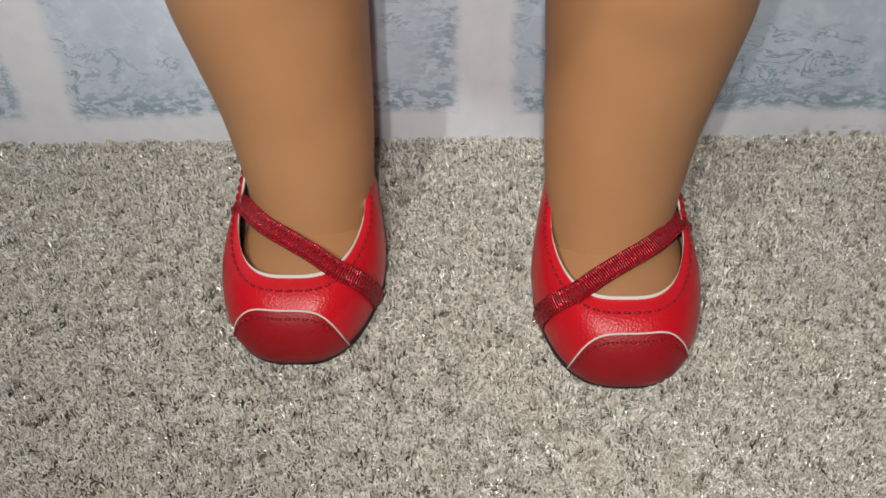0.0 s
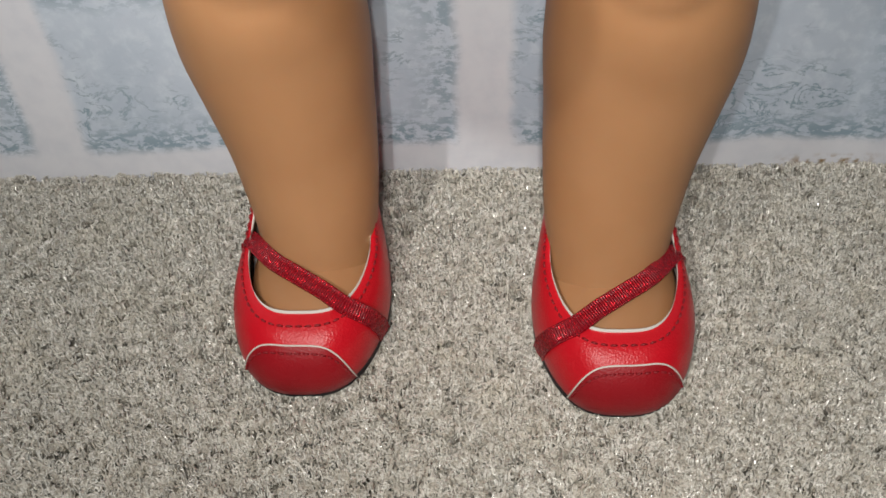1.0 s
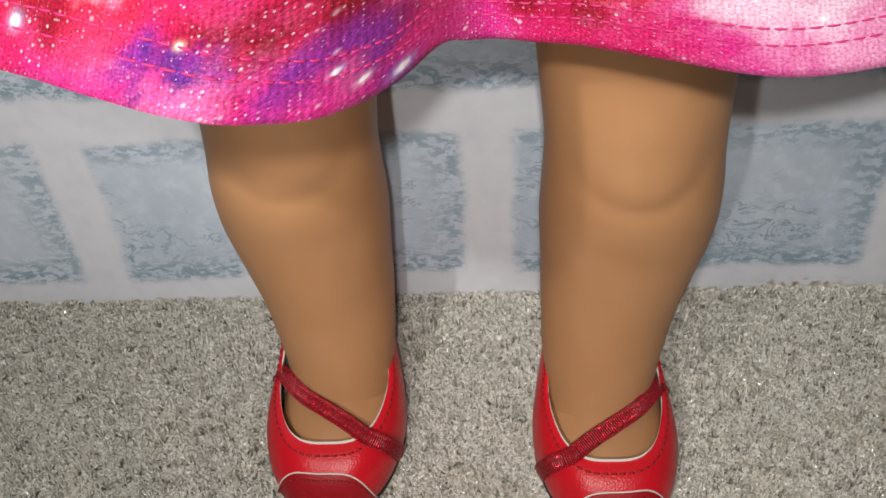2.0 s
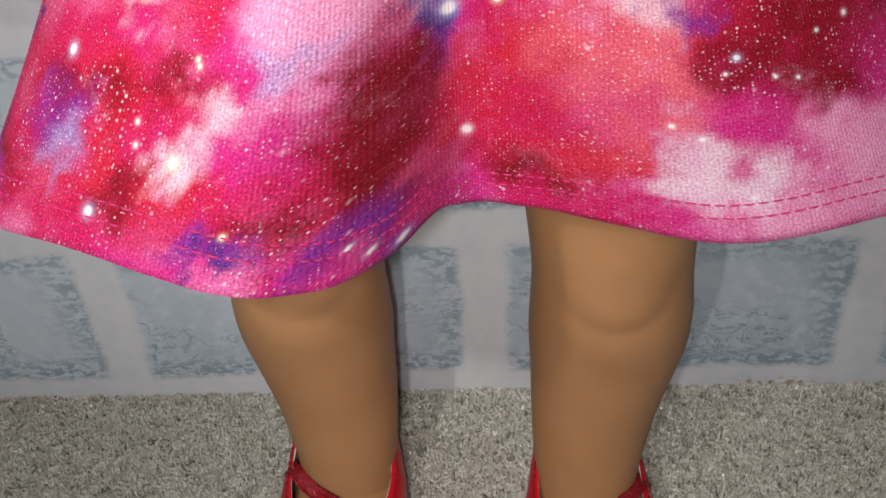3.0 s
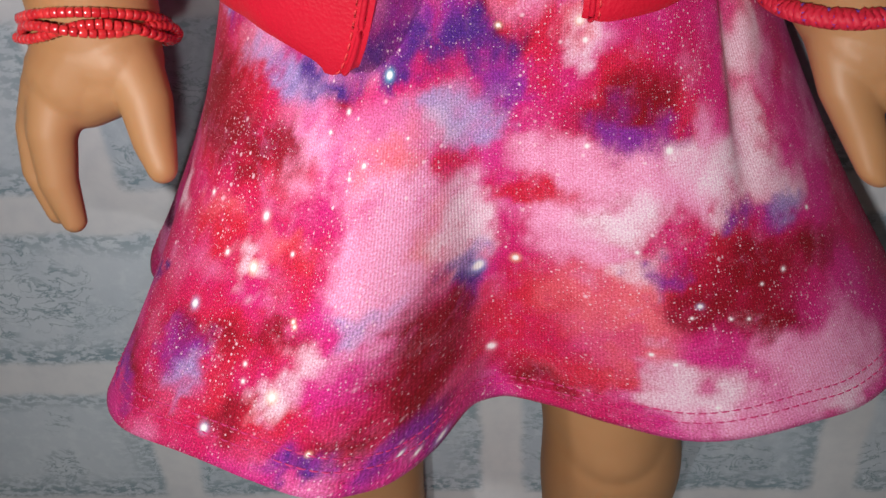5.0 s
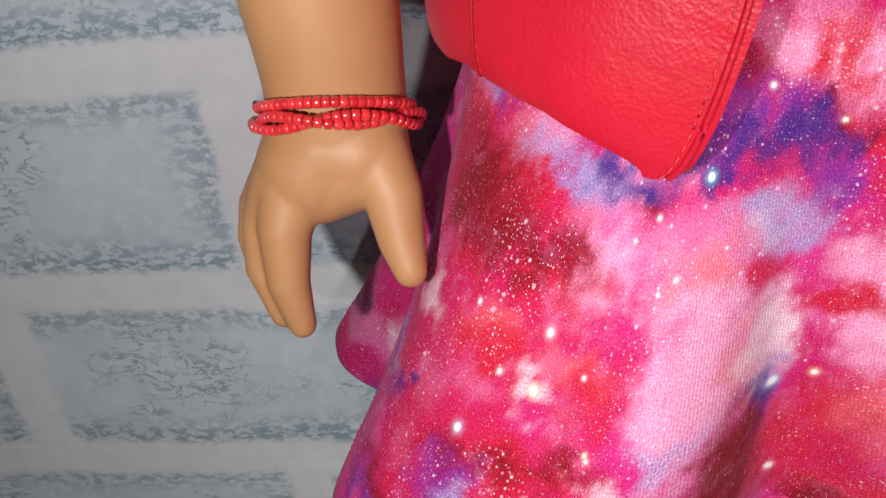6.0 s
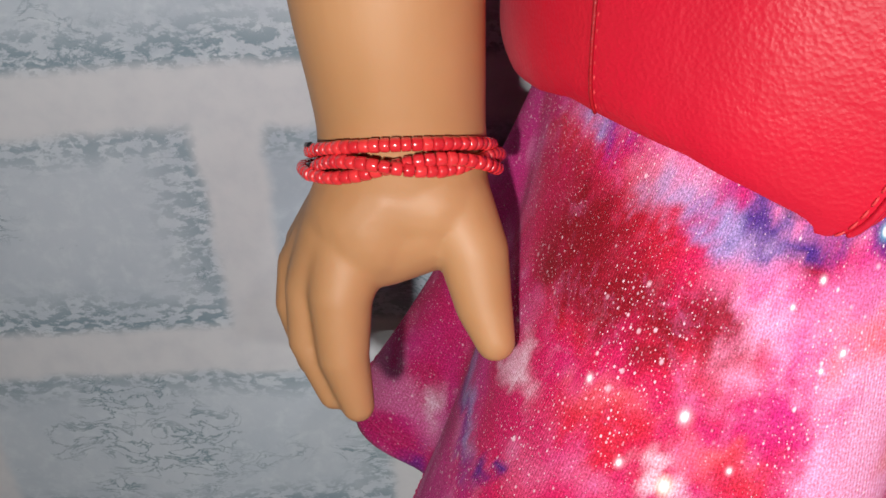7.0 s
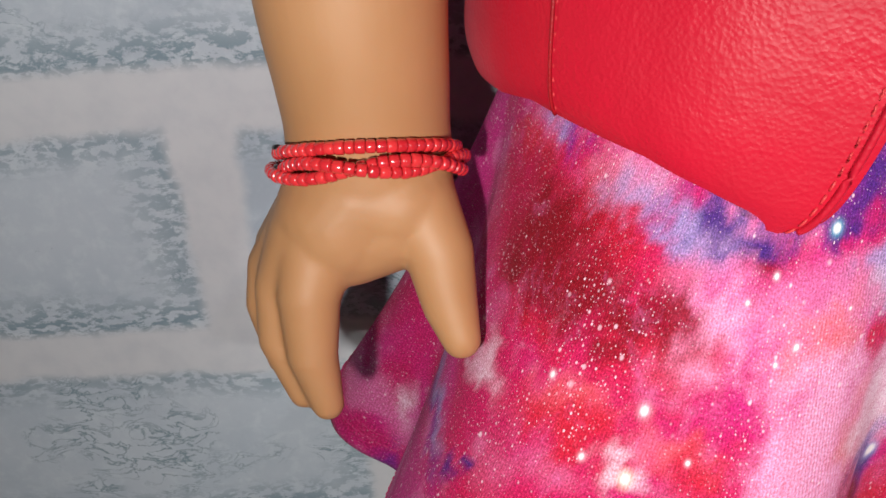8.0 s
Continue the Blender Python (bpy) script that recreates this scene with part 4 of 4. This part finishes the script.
def jacket():
    top = tagged(empty("doll_jacket", 0, -0.055, 0.29), "open scarlet faux leather doll jacket with pointed fronts", "jacket")
    keys = [k for k, _ in JACKET_LOW]
    cols, rows_n = 220, 40

    def low(u):
        deg = -25 - 319.5 * u
        return float(np.interp(-deg, [-k for k in keys], [z for _, z in JACKET_LOW])), deg

    def spot(u, v, off=0.0):
        z0, deg = low(u)
        z = z0 + (JACKET_TOP - z0) * v
        # the near front runs towards the middle further up, the other straight
        up = max(0.0, (z - 0.2452) / 0.0265)
        deg += math.exp(-u * 11) * 10 * up ** 0.55 * (1 if up < 1 else up ** -0.1)
        g = math.radians(deg)
        side = abs(math.sin(g))
        r = (0.0612 + 0.0042 * smooth01(0.70, 1.0, side) - 0.004 * smooth01(0.255, 0.30, z)) - (0.016 if math.cos(g) < 0 else 0.0) * abs(math.cos(g))
        r += 0.0012 * math.sin(deg * 0.13 + 1.0) * smooth01(0.29, 0.25, z)
        # rolled lower edge and front edges
        r -= 0.0012 * math.exp(-v * 38) + 0.0008 * math.exp(-min(u, 1 - u) * 160)
        if z > 0.31:
            r *= 1 - 0.30 * smooth01(0.31, 0.345, z) * (1 - side * 0.6)
        r += off
        return Vector((AXIS_X + r * math.sin(g), min(AXIS_Y - r * math.cos(g), -0.0045 + off), z))

    verts = []
    for i in range(rows_n):
        v = (i / (rows_n - 1)) ** 1.6
        for j in range(cols + 1):
            u = j / cols
            verts.append(spot(u, v))
    body = mesh_object("body", verts, grid_faces(rows_n, cols + 1, False), RED_JACKET, top, "smooth scarlet faux leather")
    so = body.modifiers.new("thick", "SOLIDIFY")
    so.thickness, so.offset = 0.0026, 1.0
    be = body.modifiers.new("round", "BEVEL")
    be.width, be.segments, be.limit_method = 0.0011, 4, "ANGLE"
    # front facings: a raised welt along each front edge with its topstitch
    for sgn in (0, 1):
        for inset, width in ((0.0040, 0.00055),):
            line = []
            for i in range(60):
                v = (i / 59) ** 1.4
                u = inset if sgn == 0 else 1 - inset
                line.append(spot(u, v * 0.9, 0.0002))
            v, f = tube_verts(line, width, 8)
            mesh_object("front_welt", v, f, RED_JACKET, body)
        line = [spot(0.0075 if sgn == 0 else 0.9925, i / 119 * 0.9, 0.0001) for i in range(120)]
        nrm = [Vector((p.x - AXIS_X, p.y - AXIS_Y, 0)).normalized() for p in line]
        stitches("front_stitching", line, nrm, 0.0016, 0.0006, 0.00020, THREAD_JACKET, body)
    # slanting panel seams, the shade of their groove drawn as a dark red cord
    for u in (0.118, 0.882):
        line = [spot(u + (0.018 if u < 0.5 else -0.018) * i / 119, i / 119 * 0.9, 0.0002) for i in range(120)]
        nrm = [Vector((p.x - AXIS_X, p.y - AXIS_Y, 0)).normalized() for p in line]
        v, f = tube_verts(line, 0.00030, 6)
        mesh_object("panel_seam", v, f, RED_DARK, body, "thin dark red cord laid on as the seam groove's shade")
        off = [p + n * 0.0003 + Vector((0.0010, 0, 0)) for p, n in zip(line, nrm)]
        stitches("seam_stitching", off, nrm, 0.0017, 0.0006, 0.00030, THREAD_JACKET, body)
    return top


jacket()


# ---- bracelets ----
def bead_mesh():
    me = bpy.data.meshes.new("bead")
    verts, sides = [], 10
    rings = [(-0.00080, 0.00060), (-0.00074, 0.00086), (-0.00056, 0.00098), (0.00056, 0.00098), (0.00074, 0.00086), (0.00080, 0.00060)]
    for x, r in rings:
        for k in range(sides):
            g = 2 * math.pi * k / sides
            verts.append((x, r * math.cos(g), r * math.sin(g)))
    me.from_pydata(verts, [], grid_faces(6, sides, True) + [tuple(range(sides))[::-1], tuple(5 * sides + k for k in range(sides))])
    me.polygons.foreach_set("use_smooth", [True] * len(me.polygons))
    me.materials.append(BEAD)
    return me


WRIST = Vector((-0.0765, -0.0675, 0.2470))
SLANT = 0.55


def strand_point(k, g):
    """k: which of the three strands; g: angle round the wrist, 0 at the front."""
    a, b = 0.0146, 0.0140
    z, out = 0.0, 0.0
    if k == 0:
        z = 0.0029 - 0.0002 * math.sin(g)
    elif k == 1:
        z = -0.0001 - 0.0012 * math.sin(3.0 * g + 0.4)
        out = 0.0008 * math.cos(3.0 * g + 0.4)
    else:
        z = -0.0005 + 0.0012 * math.sin(3.0 * g + 0.4)
        out = -0.0006 * math.cos(3.0 * g + 0.4)
    y = -(b + out) * math.cos(g)
    return WRIST + Vector(((a + out + 0.0010 * (k > 0)) * math.sin(g), y - 0.0009 * (k > 0) * math.cos(g), z - SLANT * (y + b)))


def bead_bracelet():
    top = tagged(empty("beaded_bracelet", *WRIST), "three twisted strands of glossy red seed beads", "bracelet")
    me = bead_mesh()
    for k in range(3):
        v, f = tube_verts([strand_point(k, 2 * math.pi * i / 90) for i in range(90)], 0.00035, 5, closed=True)
        cord = mesh_object("strand", v, f, RED_DARK, top, "strand of glossy red beads")
        n = 59
        for i in range(n):
            g = 2 * math.pi * i / n
            p = strand_point(k, g)
            t = (strand_point(k, g + 0.01) - strand_point(k, g - 0.01)).normalized()
            ob = new("bead", me)
            ob.parent = cord
            m = t.to_track_quat("X", "Z").to_matrix().to_4x4()
            grow = random.uniform(1.03, 1.15)
            ob.matrix_basis = Matrix.Translation(p) @ m @ Matrix.Diagonal((random.uniform(0.92, 1.05), grow, grow, 1))
    # black cord loops behind the beads at the outer side
    pieces = []
    for h, r in ((0.0040, 0.0149), (0.0006, 0.0152)):
        pts = [WRIST + Vector((r * math.sin(g), -(r - 0.0006) * math.cos(g), h + 0.0006 * math.sin(3 * g) - SLANT * r * (1 - math.cos(g)))) for g in np.linspace(-2.9, -1.15, 30)]
        pieces.append(tube_verts(pts, 0.0006, 6))
        pts = [WRIST + Vector((r * math.sin(g), -(r - 0.0006) * math.cos(g), h + 0.0006 * math.sin(3 * g) - SLANT * r * (1 - math.cos(g)))) for g in np.linspace(1.45, 2.9, 30)]
        pieces.append(tube_verts(pts, 0.0007, 6))
    v, f = joined(pieces)
    mesh_object("knot_cord", v, f, CORD, top, "black knotted cord ends")
    return top


def braided_bracelet():
    c = Vector((0.0762, -0.0765, 0.2460))
    top = tagged(empty("braided_bracelet", *c), "red bracelet of plaited yarn with violet threads", "bracelet")
    for k, mat in enumerate((RED_YARN, RED_YARN, VIOLET, RED_YARN)):
        pts = []
        for i in range(200):
            g = 2 * math.pi * i / 200
            w = 18 * g + k * math.pi / 2
            r = 0.0148 + 0.0009 * math.cos(2 * w)
            pts.append(c + Vector((r * math.sin(g), -(r - 0.0008) * math.cos(g), 0.0014 * math.sin(w))))
        v, f = tube_verts(pts, 0.0009 if mat is RED_YARN else 0.0006, 7, closed=True)
        mesh_object("yarn", v, f, mat, top, "violet yarn" if mat is VIOLET else "red yarn")
    return top


bead_bracelet()
braided_bracelet()
